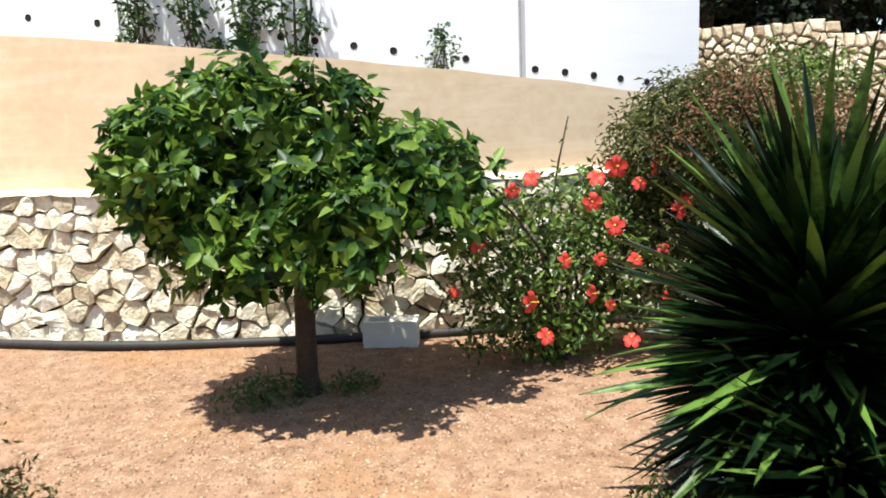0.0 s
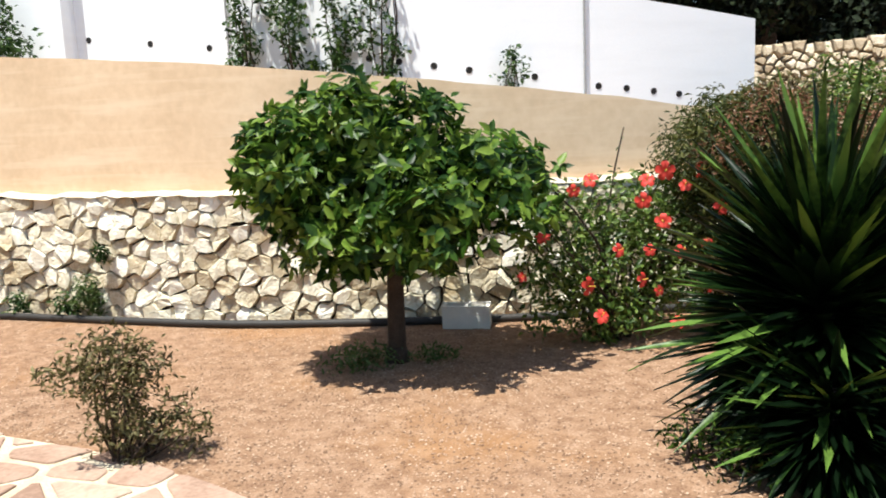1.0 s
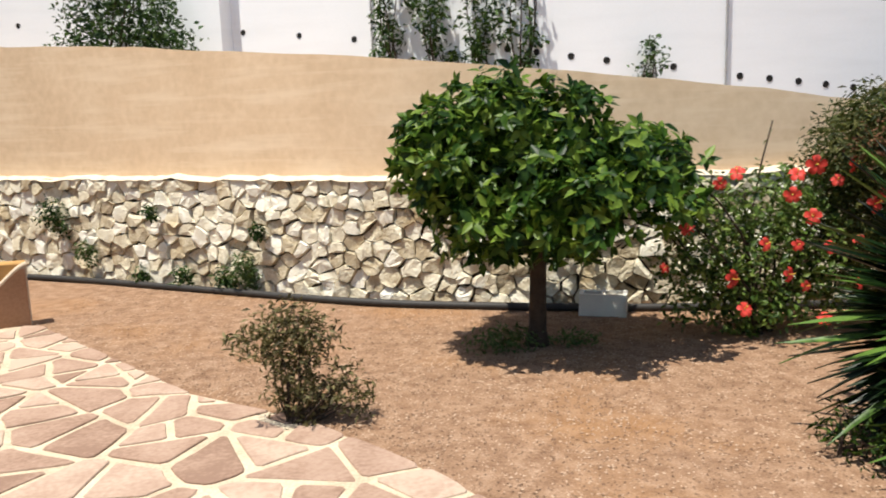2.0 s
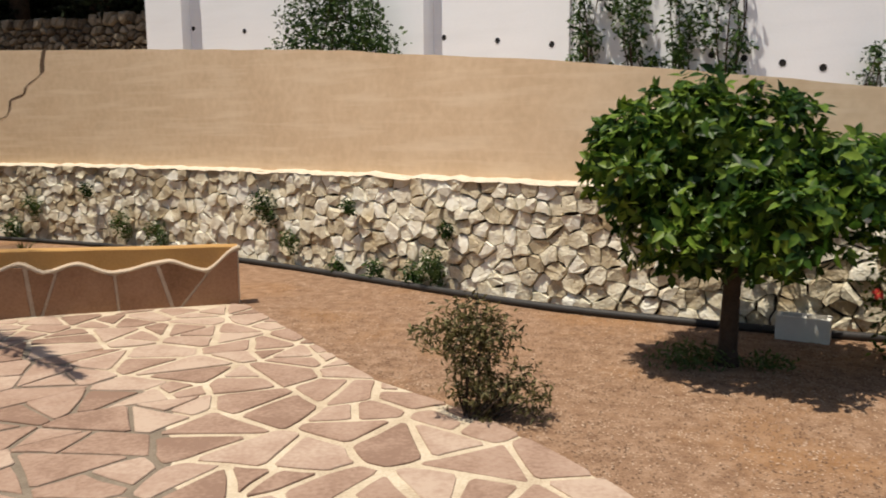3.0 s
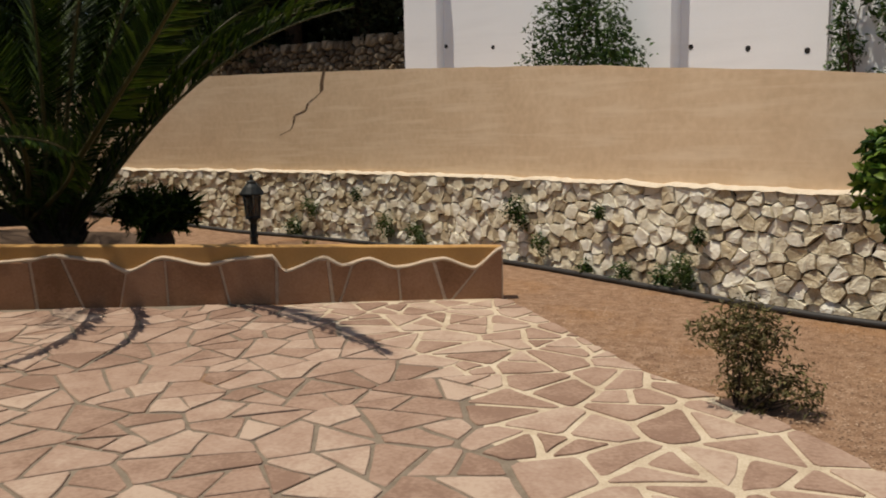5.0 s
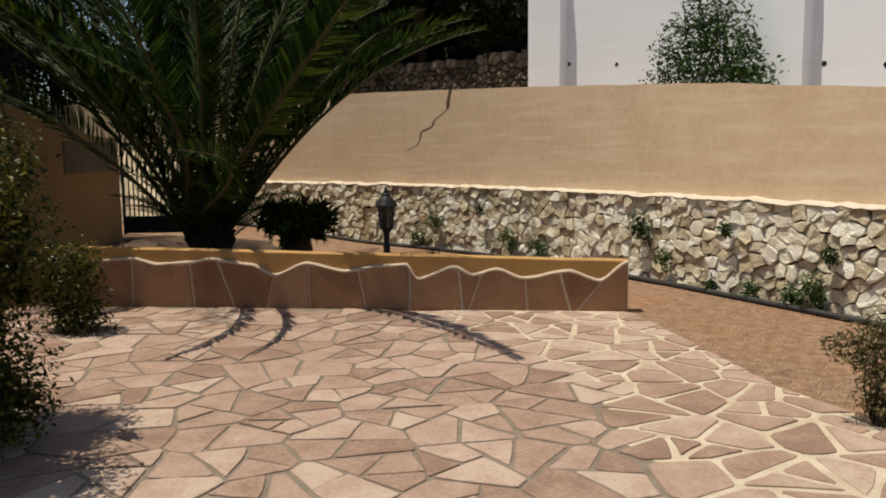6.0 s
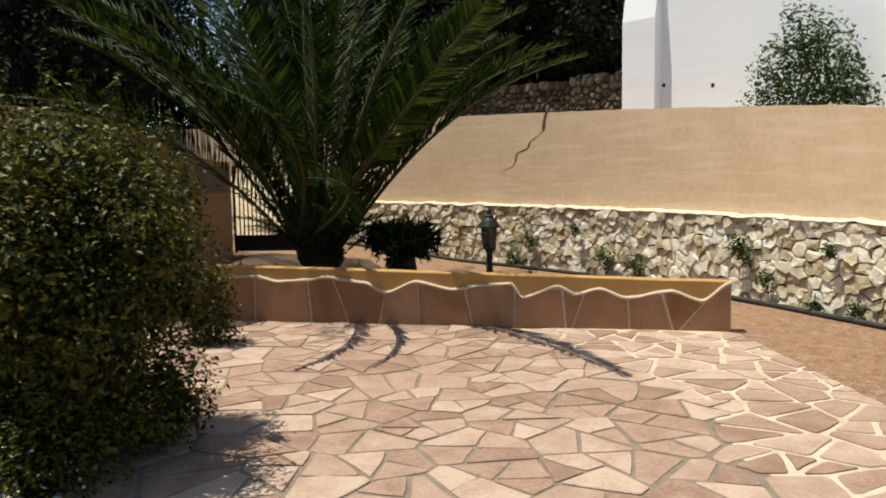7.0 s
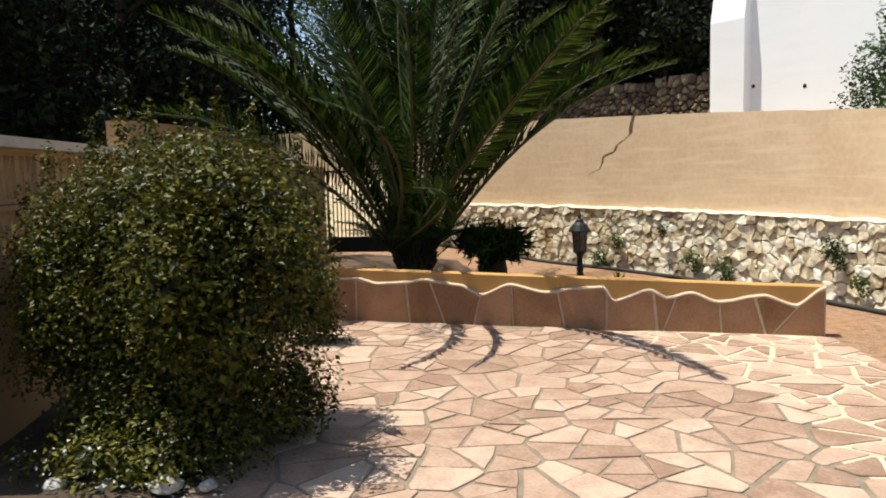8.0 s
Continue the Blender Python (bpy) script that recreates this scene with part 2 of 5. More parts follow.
def blob_points(blobs, n, rng, shell=0.55):
    """Points in a set of ellipsoids (x, y, z, rx, ry, rz), thicker toward the skin; also outward normals."""
    b = np.array(blobs, float)
    w = b[:, 3] * b[:, 4] * b[:, 5]
    pick = rng.choice(len(b), n, p=w / w.sum())
    d = rng.normal(size=(n, 3))
    d /= np.linalg.norm(d, axis=1, keepdims=True)
    r = shell + (1 - shell) * rng.random(n) ** 0.6
    r *= 1 + 0.10 * rng.normal(size=n)
    return b[pick, :3] + d * b[pick, 3:] * r[:, None], d


def crown(name, blobs, n, size, mat, seed, ratio=0.5, shell=0.5, up=0.6, droop=0.25):
    rng = np.random.default_rng(seed)
    p, d = blob_points(blobs, n, rng, shell)
    nor = d * 0.6 + rng.normal(size=(n, 3)) * 0.55 + [0, 0, up]
    return leaves(name, p, nor, size * rng.uniform(0.55, 1.25, n), mat, ratio, rng, droop)


def sprays(name, blobs, n, each, size, mat, seed, ratio=0.5, shell=0.6, droop=0.35):
    """Whorls of broad curled leaves set round the ends of twigs, in one mesh."""
    rng = np.random.default_rng(seed)

    def unit(a):
        return a / np.maximum(np.linalg.norm(a, axis=1, keepdims=True), 1e-6)

    p, d = blob_points(blobs, n, rng, shell)
    ax = unit(d * 0.7 + rng.normal(size=(n, 3)) * 0.4 + [0, 0, 0.35])
    u = unit(np.cross(ax, rng.normal(size=(n, 3))))
    p, ax, u = (np.repeat(q, each, 0) for q in (p, ax, u))
    m = n * each
    turn = (np.tile(np.arange(each), n) * 2 * math.pi / each + rng.uniform(-0.5, 0.5, m))[:, None]
    out = unit((u * np.cos(turn) + np.cross(ax, u) * np.sin(turn)) * 0.85 + ax * rng.uniform(0.1, 0.8, (m, 1)) - [0, 0, droop])
    nor = unit(ax - out * (ax * out).sum(1, keepdims=True) + rng.normal(size=(m, 3)) * 0.15)
    side = np.cross(nor, out)
    s = size * rng.uniform(0.55, 1.2, (m, 1))
    p = p + ax * s * rng.uniform(-0.5, 0.3, (m, 1))

    def spot(along, across, lift):
        return p + out * s * along + side * s * across * ratio + nor * s * (lift - 0.22 * along * along)

    v = np.stack([spot(0, 0, 0), spot(0.34, 0, -0.03), spot(0.68, 0, -0.03), spot(1, 0, 0), spot(0.34, 0.5, 0.06), spot(0.34, -0.5, 0.06),
                  spot(0.68, 0.36, 0.05), spot(0.68, -0.36, 0.05)], 1).reshape(-1, 3)
    cut = [(0, 5, 1), (0, 1, 4), (5, 7, 2, 1), (1, 2, 6, 4), (7, 3, 2), (2, 3, 6)]
    flat_cut = np.array([i for f in cut for i in f])
    first = np.r_[0, np.cumsum([len(f) for f in cut])[:-1]]
    me = bpy.data.meshes.new(name)
    me.vertices.add(8 * m)
    me.vertices.foreach_set("co", v.ravel())
    me.loops.add(20 * m)
    me.loops.foreach_set("vertex_index", (flat_cut[None] + np.arange(m)[:, None] * 8).ravel().astype(np.int32))
    me.polygons.add(6 * m)
    me.polygons.foreach_set("loop_start", (first[None] + np.arange(m)[:, None] * 20).ravel().astype(np.int32))
    me.update(calc_edges=True)
    me.validate()
    me.materials.append(mat)
    return me


def bumpy(blobs, n, seed, low=0.25, high=0.5):
    """Extra small clumps round the skin of larger ones, for an uneven outline."""
    rng = np.random.default_rng(seed)
    p, _ = blob_points(blobs, n, rng, 0.92)
    out = [tuple(q) for q in blobs]
    for q in p:
        r = rng.uniform(low, high)
        out.append((*q, r, r, r * 0.85))
    return out


def clip(poly, nx, ny, c):
    """The part of a convex polygon with nx*x + ny*y <= c."""
    out = []
    for i, a in enumerate(poly):
        b = poly[(i + 1) % len(poly)]
        da, db = nx * a[0] + ny * a[1] - c, nx * b[0] + ny * b[1] - c
        if da <= 0:
            out.append(a)
        if da * db < 0:
            t = da / (da - db)
            out.append((a[0] + (b[0] - a[0]) * t, a[1] + (b[1] - a[1]) * t))
    return out


def cells(points, gap, reach, stretch=1.0):
    """Irregular stones round points of a plane, with a joint of about that gap between them."""
    p = np.array(points) * [1, stretch]
    out = []
    for i, q in enumerate(p):
        poly = [(q[0] - reach, q[1] - reach), (q[0] + reach, q[1] - reach), (q[0] + reach, q[1] + reach), (q[0] - reach, q[1] + reach)]
        d = np.hypot(*(p - q).T)
        for j in np.argsort(d)[1:16]:
            v = (p[j] - q) / d[j]
            poly = clip(poly, v[0], v[1], v @ (p[j] + q) / 2 - gap / 2 * (0.7 + 0.6 * ((i * 7 + j * 13 + i * j) % 11) / 10))
            if len(poly) < 3:
                break
        out.append([(x, y / stretch) for x, y in poly])
    return out


def area(poly):
    return abs(sum(a[0] * b[1] - b[0] * a[1] for a, b in zip(poly, poly[1:] + poly[:1]))) / 2


def shatter(poly, target, rng):
    """Breaks a convex polygon by straight cuts into angular pieces of about that area."""
    if len(poly) < 3:
        return []
    if area(poly) < target * rng.uniform(0.55, 2.3):
        return [poly]
    n = len(poly)
    a, b = max(((poly[i], poly[j]) for i in range(n) for j in range(i)), key=lambda e: math.hypot(e[0][0] - e[1][0], e[0][1] - e[1][1]))
    turn = math.atan2(b[1] - a[1], b[0] - a[0]) + rng.uniform(-0.32, 0.32)
    k = rng.uniform(0.4, 0.6)
    nx, ny = math.cos(turn), math.sin(turn)
    cx, cy = sum(p[0] for p in poly) / n, sum(p[1] for p in poly) / n
    c = nx * (0.4 * cx + 0.6 * (a[0] + (b[0] - a[0]) * k)) + ny * (0.4 * cy + 0.6 * (a[1] + (b[1] - a[1]) * k))
    return shatter(clip(poly, nx, ny, c), target, rng) + shatter(clip(poly, -nx, -ny, -c), target, rng)


def inset(poly, gap):
    """A convex polygon drawn in by that much on each side."""
    turn = sum(a[0] * b[1] - b[0] * a[1] for a, b in zip(poly, poly[1:] + poly[:1]))
    if turn < 0:
        poly = poly[::-1]
    out = list(poly)
    for a, b in zip(poly, poly[1:] + poly[:1]):
        d = math.hypot(b[0] - a[0], b[1] - a[1])
        if d < 1e-4:
            continue
        nx, ny = (b[1] - a[1]) / d, -(b[0] - a[0]) / d
        out = clip(out, nx, ny, nx * a[0] + ny * a[1] - gap)
        if len(out) < 3:
            return []
    tidy = [p for i, p in enumerate(out) if math.hypot(p[0] - out[i - 1][0], p[1] - out[i - 1][1]) > 0.006]
    return tidy if len(tidy) > 2 else []


def smooth_line(pts, rounds=3):
    for _ in range(rounds):
        new_pts = [pts[0]]
        for a, b in zip(pts[:-1], pts[1:]):
            new_pts += [(0.75 * a[0] + 0.25 * b[0], 0.75 * a[1] + 0.25 * b[1]), (0.25 * a[0] + 0.75 * b[0], 0.25 * a[1] + 0.75 * b[1])]
        pts = new_pts + [pts[-1]]
    return np.array(pts)


class Line:
    """A curve on the plan, by the length along it and the distance behind it."""

    def __init__(self, pts, rounds=3):
        self.p = smooth_line(pts, rounds)
        step = np.hypot(*np.diff(self.p, axis=0).T)
        self.s = np.r_[0, np.cumsum(step)]
        self.length = self.s[-1]

    def at(self, s, back=0.0):
        x, y = np.interp(s, self.s, self.p[:, 0]), np.interp(s, self.s, self.p[:, 1])
        e = 0.3
        dx = np.interp(s + e, self.s, self.p[:, 0]) - np.interp(s - e, self.s, self.p[:, 0])
        dy = np.interp(s + e, self.s, self.p[:, 1]) - np.interp(s - e, self.s, self.p[:, 1])
        q = math.hypot(dx, dy) or 1
        return float(x + dy / q * back), float(y - dx / q * back)

    def s_of_x(self, x):
        return float(np.interp(-x, -self.p[:, 0], self.s))


def wall_along(name, line, s0, s1, b0, b1, low, high, mat, step=0.3, ripple=0.0):
    """A solid wall along a line between two distances behind it; low and high give its foot and top by x."""
    h, n = Heap(), max(2, int((s1 - s0) / step))
    for k in range(n + 1):
        s = s0 + (s1 - s0) * k / n
        a, b = line.at(s, b0), line.at(s, b1)
        top = high(a[0]) + ripple * noise.noise((s * 1.7, 3.1, 0.0))
        h.v += [(*a, low(a[0])), (*a, top), (*b, top), (*b, low(a[0]))]
    for k in range(n):
        i, j = 4 * k, 4 * k + 4
        h.f += [(i, j, j + 1, i + 1), (i + 1, j + 1, j + 2, i + 2), (i + 2, j + 2, j + 3, i + 3), (i + 3, j + 3, j, i)]
    h.f += [(0, 1, 2, 3), (4 * n + 3, 4 * n + 2, 4 * n + 1, 4 * n)]
    return h.mesh(name, mat)


# ---- plan ----
BASE = Line([(11, 5.7), (9, 5.6), (7, 5.45), (5, 5.45), (3.0, 5.78), (1.8, 6.17), (0.55, 6.68), (-1.05, 7.8), (-3.0, 9.1), (-5.7, 10.4),
             (-9.2, 11.3), (-14, 12), (-20, 12.6)])
STONE_TOP = 1.10


def tan_top(x):
    return float(np.interp(x, (-20, -9.0, -6.4, -4.0, -2.0, 0.7, 2.0, 4.3, 11), (3.0, 2.78, 2.70, 2.58, 2.44, 2.13, 1.97, 1.66, 0.95)))


P0, P1 = Vector((-2.25, 6.66)), Vector((-8.6, 4.06))
P_DIR = (P1 - P0).normalized()
P_BACK = Vector((P_DIR.y, -P_DIR.x))  # away from the paving
if P_BACK.y < 0:
    P_BACK = -P_BACK


def ground_height(x, y):
    """Level ground with a low bed of soil behind the planter wall."""
    v = Vector((x, y)) - P0
    s, d = v.dot(P_DIR), v.dot(P_BACK)
    if d < 0.02 or s < 0:
        return 0.0
    up = min(1, max(0, (s - 0.5) / 2.2)) * min(1, max(0, (d - 0.30) / 0.25))
    fall = 1 - min(1, max(0, (d - 0.6) / 2.6))
    far = min(1, max(0, (s - 4.0) / 4.0))
    return 0.40 * up * max(fall, 0.55 * far)


# ---- ground ----
def build_ground():
    xs = np.r_[-300, -120, -60, -30, np.arange(-16, 10.01, 0.25), 20, 40, 90, 300]
    ys = np.r_[-300, -120, -50, -20, np.arange(-8, 13.01, 0.25), 20, 40, 90, 300]
    v = []
    for y in ys:
        for x in xs:
            z = ground_height(x, y)
            near = -14 < x < 9 and -7 < y < 12
            v.append((x, y, z + (0.012 * noise.noise((x * 1.3, y * 1.3, 0)) if near else 0)))
    n = len(xs)
    f = [(j * n + i, j * n + i + 1, (j + 1) * n + i + 1, (j + 1) * n + i) for j in range(len(ys) - 1) for i in range(n - 1)]
    structure("ground", mesh_of("ground", v, f, M_GRAVEL, True), "pinkish-orange gravel ground round the planted beds", "gravel")


build_ground()

# ---- the long retaining wall: rubble below, tan render above ----
S0, S1 = 0.3, BASE.length - 0.3
wall_stone = structure("wall_stone", wall_along("wall_stone", BASE, S0, S1, 0.055, 0.40, lambda x: -0.1, lambda x: STONE_TOP - 0.02, M_JOINT),
                       "low retaining wall of pale rough limestone rubble", "stone wall")
wall_tan = structure("wall_tan", wall_along("wall_tan", BASE, S0, S1, 0.12, 0.36, lambda x: STONE_TOP - 0.02, tan_top, M_TAN, 0.25, 0.03),
                     "tan rendered garden wall standing on rubble masonry", "wall")


def build_rim():
    h, n, m = Heap(), 420, 7
    for k in range(n + 1):
        s = S0 + (S1 - S0) * k / n
        lump = noise.noise((s * 2.3, 0, 7)) * 0.030 + noise.noise((s * 6.1, 0, 2)) * 0.022 + noise.noise((s * 15, 0, 4)) * 0.012
        for i in range(m):
            q = i / (m - 1)
            back = -0.014 + 0.140 * q + lump * 0.8 * (1 - q)
            h.v.append((*BASE.at(s, back), STONE_TOP - 0.02 + 0.036 * math.sin(math.pi * 0.5 * min(1, q * 1.5)) + lump))
    for k in range(n):
        for i in range(m - 1):
            a = k * m + i
            h.f.append((a, a + m, a + m + 1, a + 1))
    part("mortar_cap", h.mesh("mortar_cap", M_MORTAR, True), None, wall_stone, "uneven cream mortar capping")


build_rim()


def build_crack():
    """The stepped crack in the render, as a narrow ragged groove."""
    way = [(-6.27, 2.71), (-6.33, 2.53), (-6.34, 2.38), (-6.51, 2.28), (-6.65, 2.21), (-6.70, 2.09), (-6.96, 2.02), (-6.99, 1.88), (-7.05, 1.79), (-7.31, 1.70)]
    h = Heap()
    for k, (x, z) in enumerate(way):
        s = BASE.s_of_x(x - 0.10)
        w = 0.042 * (1 - k / len(way)) + 0.008
        a, b = BASE.at(s - w, 0.117), BASE.at(s + w, 0.117)
        h.v += [(*a, z + w * 0.7), (*b, z - w * 0.7)]
    h.f = [(2 * k, 2 * k + 1, 2 * k + 3, 2 * k + 2) for k in range(len(way) - 1)]
    part("crack", h.mesh("crack", M_CRACK), None, wall_tan, "dark stepped crack")


build_crack()

# ---- terrace behind, and the white wall on it ----
W_END, W_LEFT = BASE.s_of_x(6.68), 18.67
TERRACE = wall_along("terrace_ground", BASE, S0, S1, 0.36, 2.9, lambda x: -0.1, lambda x: tan_top(x) - 0.04, M_EARTH, 0.4)
structure("terrace_ground", TERRACE, "bare earth terrace behind the retaining wall", "ground")


def white_top(x):
    return float(np.interp(x, (-8, -5.9, 0, 5.28, 6.6), (6.3, 5.9, 3.95, 2.84, 2.65)))


WBACK = 2.4
wall_white = structure("wall_white", wall_along("wall_white", BASE, W_END, W_LEFT, WBACK, WBACK + 0.25, lambda x: tan_top(x) - 0.1, white_top, M_WHITE, 0.08),
                       "tall white-painted boundary wall with buttresses", "wall")


def white_spot(x, forward=0.0):
    """Place and turn of a spot on the white wall's face at that x."""
    lo, hi = W_END - 1, W_LEFT + 2
    for _ in range(40):
        mid = (lo + hi) / 2
        if BASE.at(mid, WBACK)[0] > x:
            lo = mid
        else:
            hi = mid
    a, b = BASE.at(mid - 0.1, WBACK - forward), BASE.at(mid + 0.1, WBACK - forward)
    return BASE.at(mid, WBACK - forward), math.degrees(math.atan2(a[1] - b[1], a[0] - b[0]))


def build_buttresses():
    for x, wide in ((-5.34, 0.73), (-1.02, 0.40)):
        (px, py), yaw = white_spot(x)
        z0 = tan_top(x) - 0.15
        h = Heap()
        w, d = wide / 2, 0.22
        prof = [(-d, z0), (-d, z0 + 1.9), (-0.05, z0 + 2.9), (0.02, z0 + 2.9), (0.02, z0)]
        h.add([(-w, y, z) for y, z in prof] + [(w, y, z) for y, z in prof],
              [(4, 3, 2, 1, 0), (5, 6, 7, 8, 9)] + [(k, (k + 1) % 5, (k + 1) % 5 + 5, k + 5) for k in range(5)])
        part("buttress", h.mesh("buttress", M_WHITE), None, wall_white, at=pose(px, py, 0, 0, 0, yaw))
    pipe = Heap().tube([(0, 0, 0), (0, 0, 2.2)], 0.013, 8).mesh("drainpipe", M_GREY)
    for x in (4.52, 0.87):
        (px, py), yaw = white_spot(x, 0.03)
        part("drainpipe", pipe, None, wall_white, "thin grey pipe", pose(px, py, tan_top(x) - 0.06, 0, 0, yaw))
    hole = Heap()
    prof = [(0.038, -0.01), (0.037, 0.004), (0.032, 0.005), (0.028, 0.002)]
    hole.lathe(prof, 12)
    ring = hole.mesh("drain_hole", M_HOLE)
    spots = [(-4.95, 3.20), (-3.98, 3.10), (-3.2, 3.04), (-0.71, 2.76), (0.0, 2.66), (0.65, 2.56), (2.28, 2.33), (2.58, 2.28), (2.93, 2.22),
             (3.29, 2.16), (3.98, 2.065), (4.68, 1.945), (5.0, 1.91), (5.32, 1.87), (5.63, 1.83), (5.95, 1.79)]
    for x, z in spots:
        (px, py), yaw = white_spot(x)
        part("drain_hole", ring, None, wall_white, at=pose(px, py, z, 90, 0, yaw))


build_buttresses()


# ---- planter wall with slab cladding ----
def planter_top(s):
    return 0.53 + 0.022 * s


# rise and fall of the cladding along the wall, and its slabs' joints at top and foot
WAVE = [(0, 0.525), (0.29, 0.325), (0.60, 0.425), (1.07, 0.345), (1.34, 0.44), (1.60, 0.375), (1.77, 0.465), (2.18, 0.325), (2.28, 0.485), (2.60, 0.465), (2.95, 0.41),
        (3.36, 0.495), (3.72, 0.36), (3.95, 0.475), (4.42, 0.535), (4.62, 0.50), (5.02, 0.475), (5.28, 0.54), (5.9, 0.49), (6.3, 0.54), (7.2, 0.52)]
JOINTS = [(0.012, 0.012), (0.27, 0.52), (0.69, 0.58), (1.05, 1.03), (1.50, 1.63), (1.74, 1.70), (2.25, 2.26), (2.80, 2.72), (3.34, 3.33), (3.72, 3.80), (4.33, 4.15), (4.64, 4.60), (5.29, 5.30), (5.82, 5.92), (6.36, 6.3), (6.86, 6.86)]


def wave(s):
    """Height of the scalloped upper edge of the cladding."""
    for (a, u), (b, v) in zip(WAVE, WAVE[1:]):
        if s <= b:
            q = min(1, max(0, (s - a) / (b - a)))
            w = u + (v - u) * ((1 - math.cos(math.pi * q)) / 2 * 0.6 + q * 0.4)
            return min(w + 0.007 * noise.noise((s * 6, 3, 0)), planter_top(s) - 0.008)
    return 0.5


def planter_point(s, back, z):
    p = P0 + P_DIR * s + P_BACK * back
    return (p.x, p.y, z)


def build_planter():
    length, n = (P1 - P0).length, 30
    wall = thing("planter_wall", (*P0, 0), "low ochre planter wall clad with wavy brown stone slabs", "planter")
    inv = Matrix.Translation((-P0.x, -P0.y, 0))
    h = Heap()
    for k in range(n + 1):
        s = length * k / n
        t = planter_top(s) + 0.006 * noise.noise((s * 2, 0, 0))
        h.v += [planter_point(s, b, z) for b, z in ((0.03, -0.05), (0.03, t - 0.012), (0.045, t), (0.165, t), (0.18, t - 0.012), (0.18, -0.05))]
    for k in range(n):
        for i in range(6):
            a, b = 6 * k + i, 6 * k + (i + 1) % 6
            h.f.append((a, b, b + 6, a + 6))
    h.f += [(5, 4, 3, 2, 1, 0), tuple(6 * n + i for i in range(6))]
    part("body", h.mesh("body", M_OCHRE), None, wall, "ochre rendered wall", inv)
    h, n = Heap(), 150
    for k in range(n + 1):
        s = length * k / n
        t = wave(s) + 0.012
        h.v += [planter_point(s, b, z) for b, z in ((-0.006, -0.05), (-0.006, t - 0.010), (0.03, t + 0.004), (0.034, -0.05))]
    for k in range(n):
        for i in range(3):
            h.f.append((4 * k + i, 4 * k + i + 1, 4 * k + i + 5, 4 * k + i + 4))
    h.f.append((3, 2, 1, 0))
    part("mortar", h.mesh("mortar", M_SLABJOINT), None, wall, "pale mortar between the slabs", inv)
    rng = random.Random(5)
    bead = Heap().tube([planter_point(length * k / n, -0.006 + 0.004 * noise.noise((k * 0.3, 0, 0)), wave(length * k / n) - 0.004) for k in range(n + 1)],
                       [0.014 + 0.008 * noise.noise((k * 0.37, 5, 0)) for k in range(n + 1)], 8)
    part("mortar_bead", bead.mesh("mortar_bead", M_BEAD, True), None, wall, "pale mortar bead along the wavy edge", inv)
    for (t0, s), (t1, e) in zip(JOINTS, JOINTS[1:]):
        g = rng.uniform(0.006, 0.018)
        t1, e = min(t1, length), min(e, length)
        top = []
        for k in range(7):
            q = t0 + g + (t1 - t0 - 2 * g) * k / 6
            drop = 0.016 * (abs(k - 3) / 3) ** 3
            top.append((q, max(0.05, wave(max(q, 0)) - 0.012 - drop)))
        if s < 0.1:
            top[0] = (0.012, top[0][1])
        face = [(s + (g if s > 0.1 else 0), 0.0)] + top + [(e - g, 0.0)]
        cx, cz = sum(p[0] for p in face) / len(face), sum(p[1] for p in face) / len(face)
        out = rng.uniform(-0.022, -0.012)
        h, m = Heap(), len(face)
        back = [planter_point(q, 0.011, z) for q, z in face]
        mid = [planter_point(q, out + 0.007, z) for q, z in face]
        front = [planter_point(cx + (q - cx) * 0.965, out, cz + (z - cz) * 0.965) for q, z in face]
        h.add(back + mid + front, [(i, (i + 1) % m, (i + 1) % m + m, i + m) for i in range(m)]
              + [(i + m, (i + 1) % m + m, (i + 1) % m + 2 * m, i + 2 * m) for i in range(m)] + [tuple(2 * m + i for i in range(m))])
        part("slab", h.mesh("slab", M_SLAB), None, wall, at=inv)
    return wall


build_planter()


